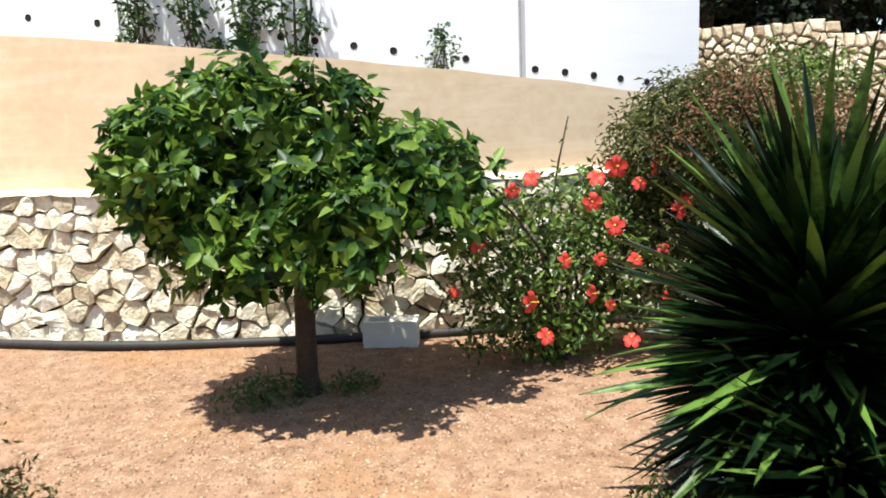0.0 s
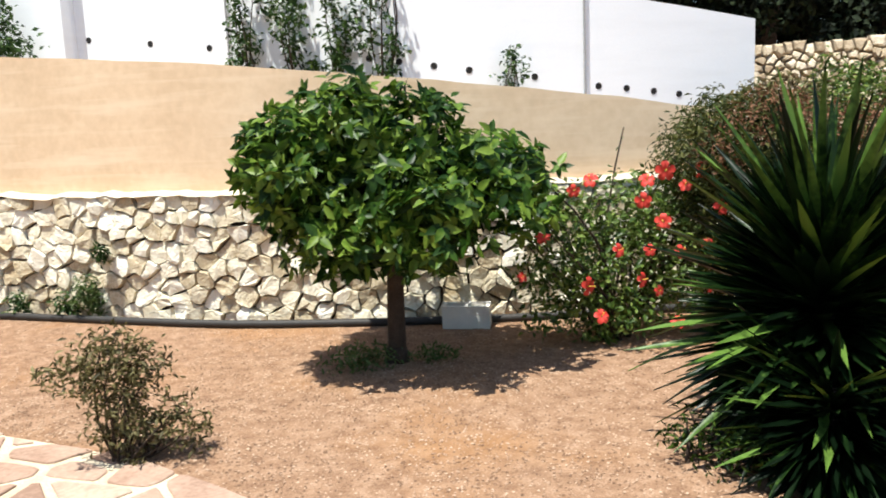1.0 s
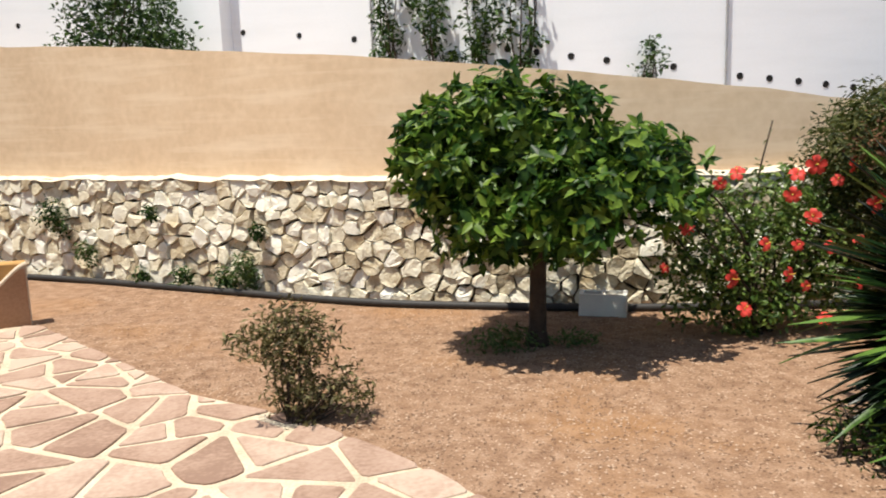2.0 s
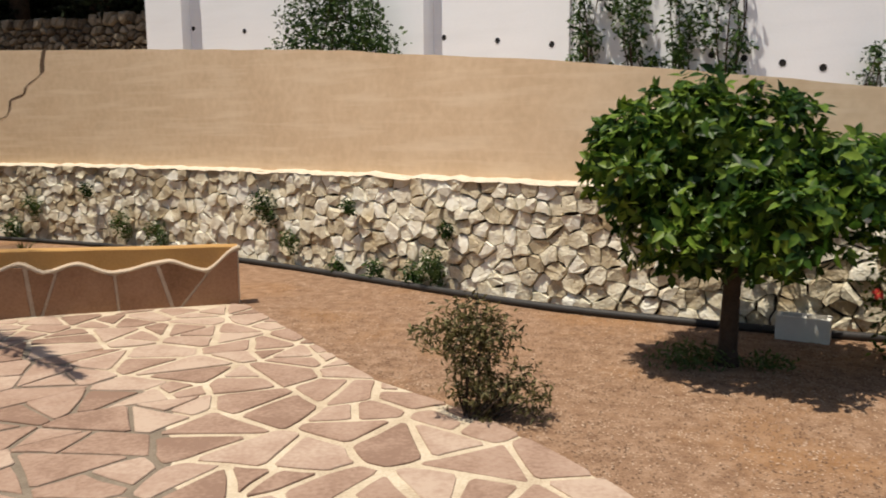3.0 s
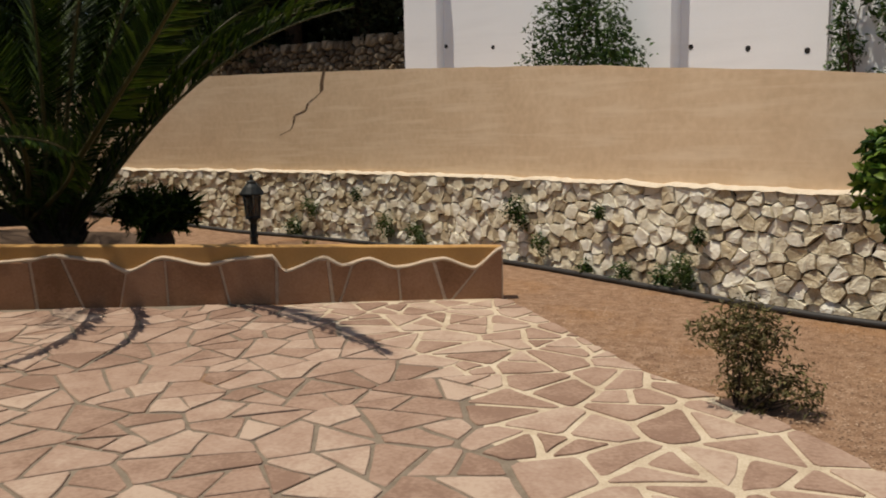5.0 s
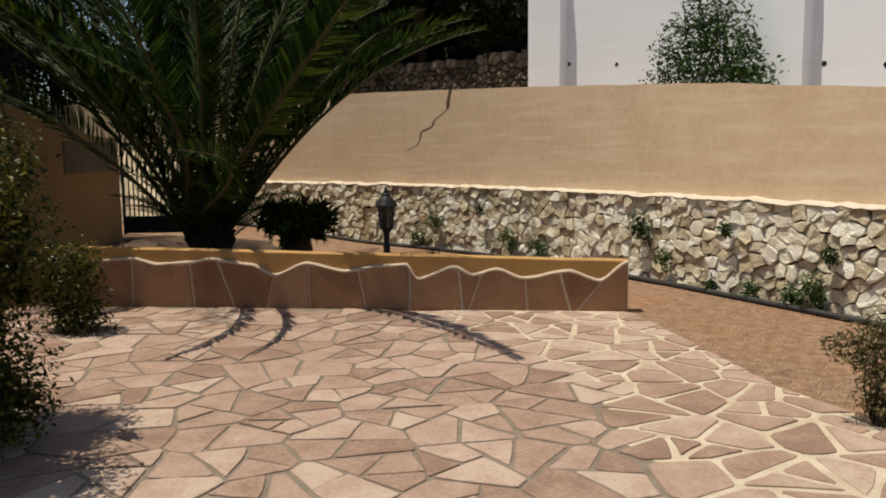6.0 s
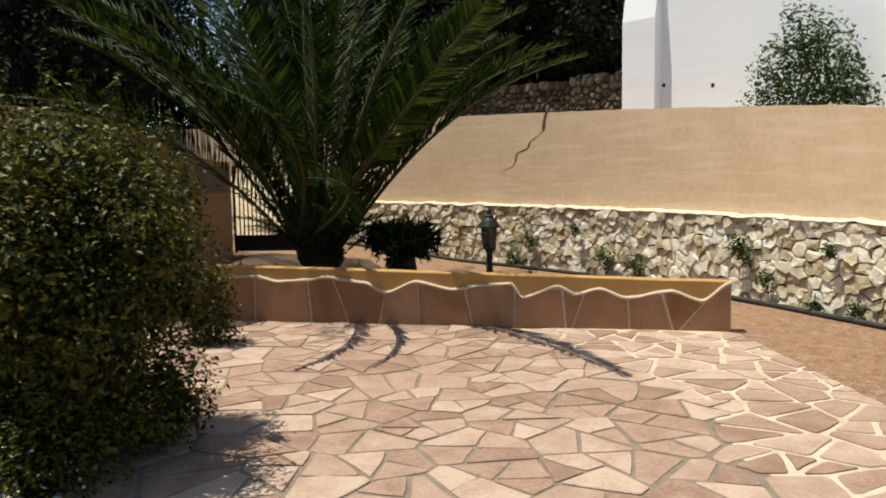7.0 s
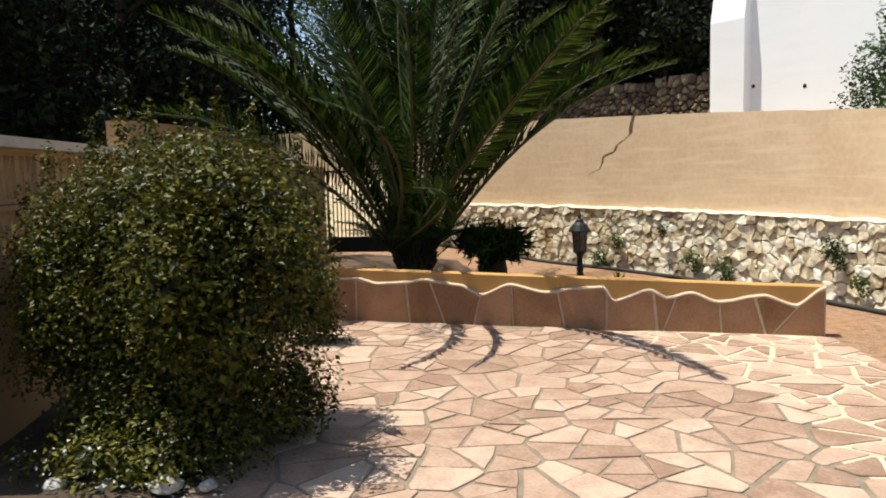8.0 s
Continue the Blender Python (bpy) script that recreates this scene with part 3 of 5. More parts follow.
# ---- garden wall with the gate ----
def build_gate_side():
    a, b, c = Vector((-5.4, -0.7)), Vector((-8.5, 2.4)), Vector((-11.85, 8.35))

    def slab(name, p, q, z_of, thick, mat, label, cat, n=14):
        d = (q - p).normalized()
        side = Vector((d.y, -d.x)) * thick / 2
        h = Heap()
        for k in range(n + 1):
            m = p + (q - p) * k / n
            z = z_of(k / n)
            h.v += [(*(m - side), -0.1), (*(m - side), z), (*(m + side), z), (*(m + side), -0.1)]
        for k in range(n):
            for i in range(4):
                h.f.append((4 * k + i, 4 * k + (i + 1) % 4, 4 * k + (i + 1) % 4 + 4, 4 * k + i + 4))
        h.f += [(3, 2, 1, 0), tuple(4 * n + i for i in range(4))]
        return structure(name, h.mesh(name, mat), label, cat)

    low = slab("wall_parapet", a, b, lambda q: 1.25, 0.22, M_WALLTAN, "tan garden wall under a pierced block parapet", "wall", 4)
    d = (b - a).normalized()
    yaw = math.degrees(math.atan2(d.y, d.x))
    length = (b - a).length
    cope = Heap().box(0, -0.15, 2.08, length, 0.15, 2.16).mesh("coping", M_MORTAR)
    part("coping", cope, None, low, "pale coping", pose(a.x, a.y, 0, 0, 0, yaw))
    unit = Heap()
    w, t, hgt = 0.40, 0.05, 0.40
    for x0, z0, x1, z1 in ((0, 0, w, 0.04), (0, hgt - 0.04, w, hgt), (0, 0.04, 0.04, hgt - 0.04), (w - 0.04, 0.04, w, hgt - 0.04)):
        unit.box(x0, -t, z0, x1, t, z1)
    unit.tube([(0.04, 0, 0.04), (0.14, 0, 0.2), (0.04, 0, 0.36)], 0.028, 6).tube([(w - 0.04, 0, 0.04), (w - 0.14, 0, 0.2), (w - 0.04, 0, 0.36)], 0.028, 6)
    unit.box(0.15, -0.035, 0.18, 0.25, 0.035, 0.22).box(0.18, -0.03, 0.04, 0.22, 0.03, 0.18).box(0.18, -0.03, 0.22, 0.22, 0.03, 0.36)
    me = unit.mesh("pierced_block", M_WALLTAN)
    for row in range(2):
        for k in range(int(length / w)):
            part("pierced_block", me, None, low, at=pose(a.x + d.x * w * k, a.y + d.y * w * k, 1.255 + row * 0.41, 0, 0, yaw))
    high = slab("wall_gate", b, c, lambda q: 2.47 if q < 0.35 else 2.47 - 0.52 * math.sin(min(1, (q - 0.35) / 0.65) * math.pi / 2), 0.26, M_WALLTAN,
                "tan rendered wall stepping down to the gate", "wall", 24)
    d2 = (c - b).normalized()
    yaw2 = math.degrees(math.atan2(d2.y, d2.x))
    plaque = Heap().box(-1.4, -0.155, 1.40, 0.56, -0.13, 1.88).mesh("plaque", M_PLAQUE)
    part("plaque", plaque, None, high, "grey plaque", pose(c.x - d2.x * 0.75, c.y - d2.y * 0.75, 0, 0, 0, yaw2))
    gate = thing("gate", (c.x - 0.02, c.y + 0.17, 0.26), "black wrought-iron garden gate, closed, beside a tan wall", "gate")
    across = 32
    gate.matrix_basis = pose(c.x + 0.03, c.y + 0.18, 0.26, 0, 0, across)
    wide, tall = 1.25, 1.62
    for name, bar in (("stile", (0, 0, 0.04, tall)), ("stile", (wide - 0.04, 0, wide, tall)), ("rail", (0.04, tall - 0.04, wide - 0.04, tall)),
                      ("rail", (0.04, 0.28, wide - 0.04, 0.32)), ("rail", (0.04, 0.02, wide - 0.04, 0.06))):
        part(name, Heap().box(bar[0], -0.02, bar[1], bar[2], 0.02, bar[3]).mesh(name, M_IRON), None, gate)
    part("kick_plate", Heap().box(0.04, -0.006, 0.06, wide - 0.04, 0.006, 0.28).mesh("kick_plate", M_IRON), None, gate)
    bar = Heap().tube([(0, 0, 0.32), (0, 0, tall - 0.04)], 0.013, 6).mesh("bar", M_IRON)
    for k in range(14):
        part("bar", bar, None, gate, at=Matrix.Translation((0.04 + (wide - 0.08) * (k + 1) / 15, 0, 0)))
    post = Heap().box(-0.11, -0.11, -0.3, 0.11, 0.11, 1.75).mesh("gate_post", M_WALLTAN)
    e = c + Vector((math.cos(radians(across)), math.sin(radians(across)))) * 1.5
    structure("gate_post", post, "tan rendered gate post", "gate post").matrix_basis = pose(e.x, e.y + 0.18, 0.26, 0, 0, across)
    # sunlit bank seen through the bars
    h = Heap()
    for k in range(13):
        for i in range(5):
            x, y = -17.5 + 0.45 * k, 11.1 + 0.25 * i - 0.05 * k
            h.v.append((x, y, 0.1 + 0.40 * i + 0.15 * noise.noise((x, y, 1))))
    h.f = [(k * 5 + i, k * 5 + i + 5, k * 5 + i + 6, k * 5 + i + 1) for k in range(12) for i in range(4)]
    structure("bank", h.mesh("bank", M_BANK, True), "sunlit pale rocky bank beyond the gate", "bank")


build_gate_side()


# ---- rough rock walls at both ends of the terrace ----
def rubble(h, p, q, z0, z1, size, seed, lean=0.3, out=0.12):
    rng = random.Random(seed)
    d = (q - p)
    length = d.length
    d.normalize()
    front = Vector((d.y, -d.x))
    if front.y > 0:
        front = -front
    pts = []
    rows = max(2, int((z1 - z0) / (size * 0.75)))
    for r in range(rows):
        for k in range(int(length / size)):
            pts.append(((k + 0.5 + 0.5 * (r % 2) + rng.uniform(-.42, .42)) * size, z0 + (r + 0.5 + rng.uniform(-.48, .48)) * (z1 - z0) / rows))
    for poly in cells(pts, 0.03, size * 0.8):
        if len(poly) < 3:
            continue
        cx, cz = sum(a for a, _ in poly) / len(poly), sum(b for _, b in poly) / len(poly)
        proud, m = rng.uniform(0.4, 1.0) * out, len(poly)

        def world(a, b, o):
            v = p + d * a + front * (o - (b - z0) * lean)
            return (v.x, v.y, b)

        h.add([world(a, b, -0.1) for a, b in poly] + [world(a, b, proud * 0.5) for a, b in poly]
              + [world(cx + (a - cx) * rng.uniform(.5, .8), cz + (b - cz) * rng.uniform(.5, .8), proud) for a, b in poly],
              [(i, (i + 1) % m, (i + 1) % m + m, i + m) for i in range(m)]
              + [(i + m, (i + 1) % m + m, (i + 1) % m + 2 * m, i + 2 * m) for i in range(m)] + [tuple(2 * m + i for i in range(m))])
    back = [p - front * 0.09, q - front * 0.09]
    h.add([(*back[0], z0), (*back[1], z0), (*(back[1] - front * (z1 - z0) * lean), z1), (*(back[0] - front * (z1 - z0) * lean), z1)], [(0, 1, 2, 3)])


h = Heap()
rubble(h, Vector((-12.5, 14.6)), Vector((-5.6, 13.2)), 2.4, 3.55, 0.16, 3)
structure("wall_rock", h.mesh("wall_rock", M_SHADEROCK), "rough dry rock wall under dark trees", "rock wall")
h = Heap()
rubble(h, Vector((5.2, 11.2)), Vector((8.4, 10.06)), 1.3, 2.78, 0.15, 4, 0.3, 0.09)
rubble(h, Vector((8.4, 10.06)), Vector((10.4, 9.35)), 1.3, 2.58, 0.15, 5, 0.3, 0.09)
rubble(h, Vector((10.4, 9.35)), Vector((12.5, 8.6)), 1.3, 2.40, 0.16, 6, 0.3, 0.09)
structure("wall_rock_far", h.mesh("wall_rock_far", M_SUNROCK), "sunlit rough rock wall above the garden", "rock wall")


# ---- drain pipe along the foot of the wall ----
def build_edge_pipe():
    pts = []
    n = 150
    for k in range(n + 1):
        s = S0 + (S1 - S0) * k / n
        x, y = BASE.at(s, -0.13 + 0.012 * noise.noise((s, 0, 0)))
        pts.append((x, y, 0.031 + ground_height(x, y)))
    pipe = Heap().tube(pts, 0.034, 8).mesh("drain_pipe", M_PIPE, True)
    tagged(new("drain_pipe", pipe), "black plastic pipe lying along the foot of the stone wall", "pipe")


build_edge_pipe()


# ---- plants ----
def limb(h, start, end, r0, r1, rng, bend=0.12, steps=5, sides=7):
    a, b = Vector(start), Vector(end)
    off = Vector((rng.uniform(-1, 1), rng.uniform(-1, 1), rng.uniform(-0.3, 0.6))) * bend * (b - a).length
    pts = [a + (b - a) * q + off * math.sin(math.pi * q) for q in [k / steps for k in range(steps + 1)]]
    h.tube(pts, [r0 + (r1 - r0) * k / steps for k in range(steps + 1)], sides)
    return pts


def build_tree():
    rng = random.Random(11)
    tree = thing("fruit_tree", (1.64, 5.04, 0), "small broadleaf tree with a dense round green crown on gravel", "tree")
    h = Heap()
    limb(h, (0, 0, -0.05), (0.02, 0.0, 0.78), 0.066, 0.054, rng, 0.03)
    h.tube([(0, 0, -0.03), (0, 0, 0.10)], [0.095, 0.066], 9)
    part("trunk", h.mesh("trunk", M_BARK, True), None, tree)
    ends = [(-0.58, 0.2, 1.25), (-0.35, 0.25, 1.5), (-0.1, -0.2, 1.4), (0.1, 0.1, 1.5), (0.42, -0.2, 1.2), (0.65, -0.2, 1.1), (-0.4, -0.2, 1.0), (0.3, 0.2, 1.1)]
    for e in ends:
        h = Heap()
        pts = limb(h, (0.02, 0, 0.70), e, 0.04, 0.014, rng)
        for _ in range(4):
            s = pts[rng.randrange(2, 6)]
            limb(h, s, s + Vector((rng.uniform(-.25, .25), rng.uniform(-.25, .25), rng.uniform(-.1, .15))), 0.012, 0.004, rng, 0.1, 3, 5)
        part("branch", h.mesh("branch", M_BARK, True), None, tree)
    blobs = [(-0.66, -0.1, 1.30, 0.30, 0.45, 0.34), (-0.62, 0.0, 1.52, 0.26, 0.40, 0.22), (-0.32, 0.0, 1.56, 0.36, 0.55, 0.30), (0.14, 0.0, 1.54, 0.36, 0.55, 0.28), (-0.05, -0.05, 1.14, 0.58, 0.80, 0.36),
             (0.50, -0.1, 1.24, 0.38, 0.60, 0.28), (0.84, -0.15, 1.26, 0.22, 0.36, 0.18), (0.64, 0.0, 1.40, 0.26, 0.40, 0.13), (-0.40, -0.3, 0.92, 0.32, 0.40, 0.24),
             (0.10, -0.38, 0.88, 0.34, 0.40, 0.20), (0.0, 0.50, 1.15, 0.50, 0.45, 0.36), (0.1, -0.70, 1.02, 0.38, 0.28, 0.26), (0.70, -0.55, 1.06, 0.22, 0.25, 0.18), (-0.28, -0.35, 0.70, 0.12, 0.14, 0.12),
             (-0.74, 0.0, 1.48, 0.20, 0.30, 0.20), (-0.28, 0.0, 1.76, 0.22, 0.30, 0.14), (0.20, 0.0, 1.73, 0.18, 0.26, 0.12)]
    part("crown", sprays("crown", bumpy(blobs, 80, 4, 0.05, 0.13), 1900, 7, 0.103, L_TREE, 21, 0.50, 0.60, 0.4), None, tree)
    weeds = thing("weeds", (1.66, 5.0, 0), "patch of low green weeds round the trunk", "weeds", kind="stuff")
    part("leaves", crown("weeds", [(-0.25, 0.0, 0.04, 0.30, 0.22, 0.10), (0.22, -0.05, 0.03, 0.20, 0.18, 0.07)], 620, 0.055, L_WEED, 5, 0.28, 0.2, 0.3, -0.8), None, weeds)


build_tree()


def build_flower():
    """Five broad petals, each its own part, round a long stamen column."""
    h = Heap()
    v, f = [], []
    rows = [(0.008, 0.006, 0.0), (0.03, 0.022, 0.012), (0.055, 0.030, 0.012), (0.072, 0.018, -0.004)]
    for r, w, z in rows:
        v += [(-w, r, z + 0.006), (0, r, z), (w, r, z + 0.006)]
    for k in range(3):
        f += [(3 * k, 3 * k + 1, 3 * k + 4, 3 * k + 3), (3 * k + 1, 3 * k + 2, 3 * k + 5, 3 * k + 4)]
    petal = h.add(v, f).mesh("petal", L_PETAL, True)
    stamen = Heap().tube([(0, 0, 0), (0, 0.006, 0.045), (0, 0.012, 0.07)], [0.004, 0.003, 0.006], 6).mesh("stamen", L_STAMEN)
    return petal, stamen


PETAL, STAMEN = build_flower()


def build_hibiscus():
    at = Vector((3.24, 4.97, 0))
    bush = thing("hibiscus", at, "hibiscus bush full of red flowers beside the stone wall", "bush")
    rng = random.Random(3)
    for k in range(17):
        h = Heap()
        e = (rng.uniform(-.75, .75), rng.uniform(-.35, .35), rng.uniform(.7, 1.25)) if k else (0.14, 0.1, 1.50)
        limb(h, (rng.uniform(-.12, .12), rng.uniform(-.1, .1), -0.03), e, 0.016, 0.005, rng, 0.12, 5, 5)
        part("stem", h.mesh("stem", M_BARK, True), None, bush)
    blobs = [(0, 0, 0.50, 0.55, 0.42, 0.45), (-0.42, 0, 0.60, 0.36, 0.35, 0.42), (0.42, -0.05, 0.62, 0.42, 0.38, 0.40), (0.05, 0, 0.95, 0.55, 0.35, 0.26),
             (0.35, 0, 0.2, 0.35, 0.3, 0.2), (-0.1, 0, 0.18, 0.35, 0.3, 0.2), (-0.5, 0, 0.95, 0.2, 0.2, 0.22), (0.14, 0.1, 1.38, 0.03, 0.03, 0.14), (0.5, 0, 1.02, 0.2, 0.2, 0.16)]
    part("foliage", crown("foliage", bumpy(blobs, 26, 8, 0.08, 0.17), 5900, 0.062, L_HIB, 8, 0.5, 0.35, 0.5), None, bush)
    spots = [(-0.62, -0.10, 0.80), (-0.24, -0.42, 0.72), (0.10, -0.40, 0.88), (0.20, -0.45, 0.68), (-0.09, -0.45, 0.52), (0.04, -0.30, 1.15), (0.0, -0.32, 1.02),
             (0.24, -0.2, 1.20), (-0.28, -0.12, 1.16), (0.44, -0.3, 1.20), (0.60, -0.40, 1.0), (0.53, -0.40, 0.94), (-0.40, -0.30, 0.48), (-0.33, -0.35, 0.28),
             (0.20, -0.42, 0.20), (-0.78, -0.1, 0.54), (0.0, -0.40, 0.70), (0.08, -0.38, 0.42), (0.33, -0.3, 1.10), (-0.42, -0.15, 1.10), (0.45, -0.4, 0.42), (0.5, -0.3, 0.7)]
    for k, (x, y, z) in enumerate(spots):
        size = rng.uniform(0.65, 0.95) * (0.7 if k > 14 else 1)
        turn = Matrix.Translation((x, y - 0.08, z)) @ Euler((radians(rng.uniform(45, 95)), 0, radians(rng.uniform(-45, 40)))).to_matrix().to_4x4() @ Matrix.Diagonal((size, size, size, 1))
        flower = part("flower", Heap().tube([(0, 0, -0.03), (0, 0, 0.004)], [0.004, 0.009], 6).mesh("calyx", L_WEED), None, bush, "red five-petalled flower", turn)
        for q in range(5):
            part("petal", PETAL, None, flower, at=Euler((0, 0, radians(72 * q + rng.uniform(-6, 6)))).to_matrix().to_4x4())
        part("stamen", STAMEN, None, flower)


build_hibiscus()


def bush(name, at, blobs, n, size, mat, label, cat, seed, stems=10, ratio=0.45, small=(20, 0.12, 0.25), shell=0.4, up=0.5, droop=0.2, kind="", stem_r=0.014):
    ob = thing(name, at, label, cat, kind=kind)
    rng = random.Random(seed)
    if stems:
        for _ in range(stems):
            h, b = Heap(), rng.choice(blobs)
            limb(h, (rng.uniform(-.08, .08), rng.uniform(-.08, .08), -0.04), (b[0] + rng.uniform(-.5, .5) * b[3], b[1] + rng.uniform(-.5, .5) * b[4], b[2] + rng.uniform(-.2, .7) * b[5]),
                 stem_r, stem_r * 0.3, rng, 0.12, 5, 5)
            part("stem", h.mesh("stem", M_BARK, True), None, ob)
    part("foliage", crown("foliage", bumpy(blobs, small[0], seed, small[1], small[2]), n, size, mat, seed, ratio, shell, up, droop), None, ob)
    return ob


ole = bush("oleander", (4.35, 4.75, 0), [(0, 0, 0.8, 0.75, 0.5, 0.65), (-0.1, 0, 1.25, 0.72, 0.45, 0.40), (0.65, 0, 1.12, 0.6, 0.5, 0.48), (-0.52, 0, 1.28, 0.36, 0.36, 0.36), (-0.28, 0, 1.56, 0.34, 0.34, 0.16)],
           30000, 0.060, L_OLEANDER, "large bush of narrow leaves with faded reddish blooms", "bush", 31, 12, 0.25, (44, 0.08, 0.18), 0.4)
tagged(part("bloom", crown("bloom", [(-0.35, -.3, 1.50, 0.28, 0.22, 0.16), (0.1, -.35, 1.52, 0.28, 0.22, 0.15), (0.5, -.4, 1.48, 0.3, 0.2, 0.15), (-0.2, -.3, 1.66, 0.26, 0.2, 0.10), (-0.6, -.3, 1.32, 0.2, 0.2, 0.16), (0.3, -.45, 1.30, 0.3, 0.2, 0.12)], 2000, 0.034, L_RED, 9, 0.5, 0.2), None, ole, "faded reddish blooms"), kind="stuff")
bush("garden_shrub", (6.0, 6.9, 1.0), [(0, 0, 0.50, 0.34, 0.3, 0.40), (0.3, 0, 0.75, 0.26, 0.26, 0.32), (-0.2, 0, 0.6, 0.22, 0.22, 0.28)], 2600, 0.06, L_SCRUB, "olive-brown shrub at the end of the white wall", "shrub", 34, 6)
bush("garden_shrub", (7.0, 6.9, 1.05), [(0, 0, 0.62, 0.42, 0.4, 0.40), (0.4, 0, 0.5, 0.42, 0.4, 0.42), (-0.35, 0, 0.4, 0.3, 0.3, 0.3)], 2600, 0.08, L_HIB, "green shrub growing above the end of the wall", "shrub", 33, 6)
bush("low_shrub", (0.03, 3.93, 0), [(-0.02, 0, 0.29, 0.17, 0.18, 0.20), (-0.20, 0, 0.46, 0.15, 0.16, 0.12), (0.10, 0, 0.46, 0.16, 0.16, 0.14), (-0.06, 0.05, 0.58, 0.17, 0.16, 0.10), (0.22, -.06, 0.19, 0.17, 0.15, 0.11), (0.28, -.1, 0.10, 0.12, 0.12, 0.07), (0.02, 0, 0.12, 0.14, 0.15, 0.12)],
     2700, 0.046, L_SCRUB, "small sparse olive-brown shrub at the edge of the paving", "shrub", 35, 22, 0.32, (34, 0.04, 0.09), 0.15, 0.4, -0.2, stem_r=0.008)

HEDGE = [(0, 0, 0.95, 0.95, 0.85, 0.80), (-0.1, 0, 1.60, 0.82, 0.75, 0.55), (0.42, 0.1, 1.55, 0.6, 0.6, 0.55), (-0.5, -0.1, 1.2, 0.55, 0.6, 0.65), (0.1, -0.1, 0.38, 0.9, 0.75, 0.38), (0.2, 0, 1.95, 0.5, 0.45, 0.25), (0.75, 0.2, 1.2, 0.35, 0.4, 0.6), (-0.85, 0, 0.95, 0.42, 0.5, 0.7), (-0.80, -0.1, 1.32, 0.32, 0.36, 0.30), (0.1, -0.5, 0.3, 0.8, 0.4, 0.3), (0.16, -0.72, 0.22, 0.75, 0.36, 0.28), (0.85, -0.1, 0.35, 0.3, 0.4, 0.36),
         (0.78, -0.62, 1.45, 0.42, 0.42, 0.55), (0.6, -0.72, 1.0, 0.45, 0.42, 0.6), (0.5, -0.65, 1.85, 0.4, 0.4, 0.3), (0.38, -0.92, 1.25, 0.42, 0.38, 0.6), (0.0, -1.0, 0.16, 0.8, 0.3, 0.2)]
hedge = bush("hedge_shrub", pose(-5.12, 0.92, 0, 0, 0, 35), HEDGE, 66000, 0.044, L_HEDGE, "large dense dark green shrub beside the paving", "shrub", 41, 14, 0.5, (150, 0.07, 0.19), 0.34, 0.5)


tagged(part("inner_foliage", crown("inner_foliage", [(x, y, z * 0.96, a * 0.66, b * 0.66, c * 0.74) for x, y, z, a, b, c in HEDGE], 15000, 0.09, L_HEDGE, 47, 0.55, 0.1), None, hedge, "dense dark inner leaves"), kind="stuff")
tagged(part("blossom", crown("blossom", [(0.05, -1.08, 0.2, 0.75, 0.3, 0.2)], 130, 0.024, L_SHOOT, 46, 0.8, 0.5), None, hedge, "small pale blossoms low on the shrub"), kind="stuff")
tagged(part("new_growth", crown("sprig", [(x, 0.1 * math.sin(x * 9), z, 0.06, 0.06, h) for x, z, h in ((-0.85, 1.95, 0.16), (-0.6, 2.1, 0.22), (-0.35, 2.2, 0.18), (-0.1, 2.22, 0.2), (0.12, 2.3, 0.2), (0.35, 2.28, 0.18), (0.6, 2.2, 0.2), (0.85, 2.0, 0.16), (1.02, 1.6, 0.15), (-1.15, 1.7, 0.15))],
                     700, 0.05, L_HEDGE, 44, 0.5, 0.1), None, hedge, "thin new shoots"), kind="stuff")


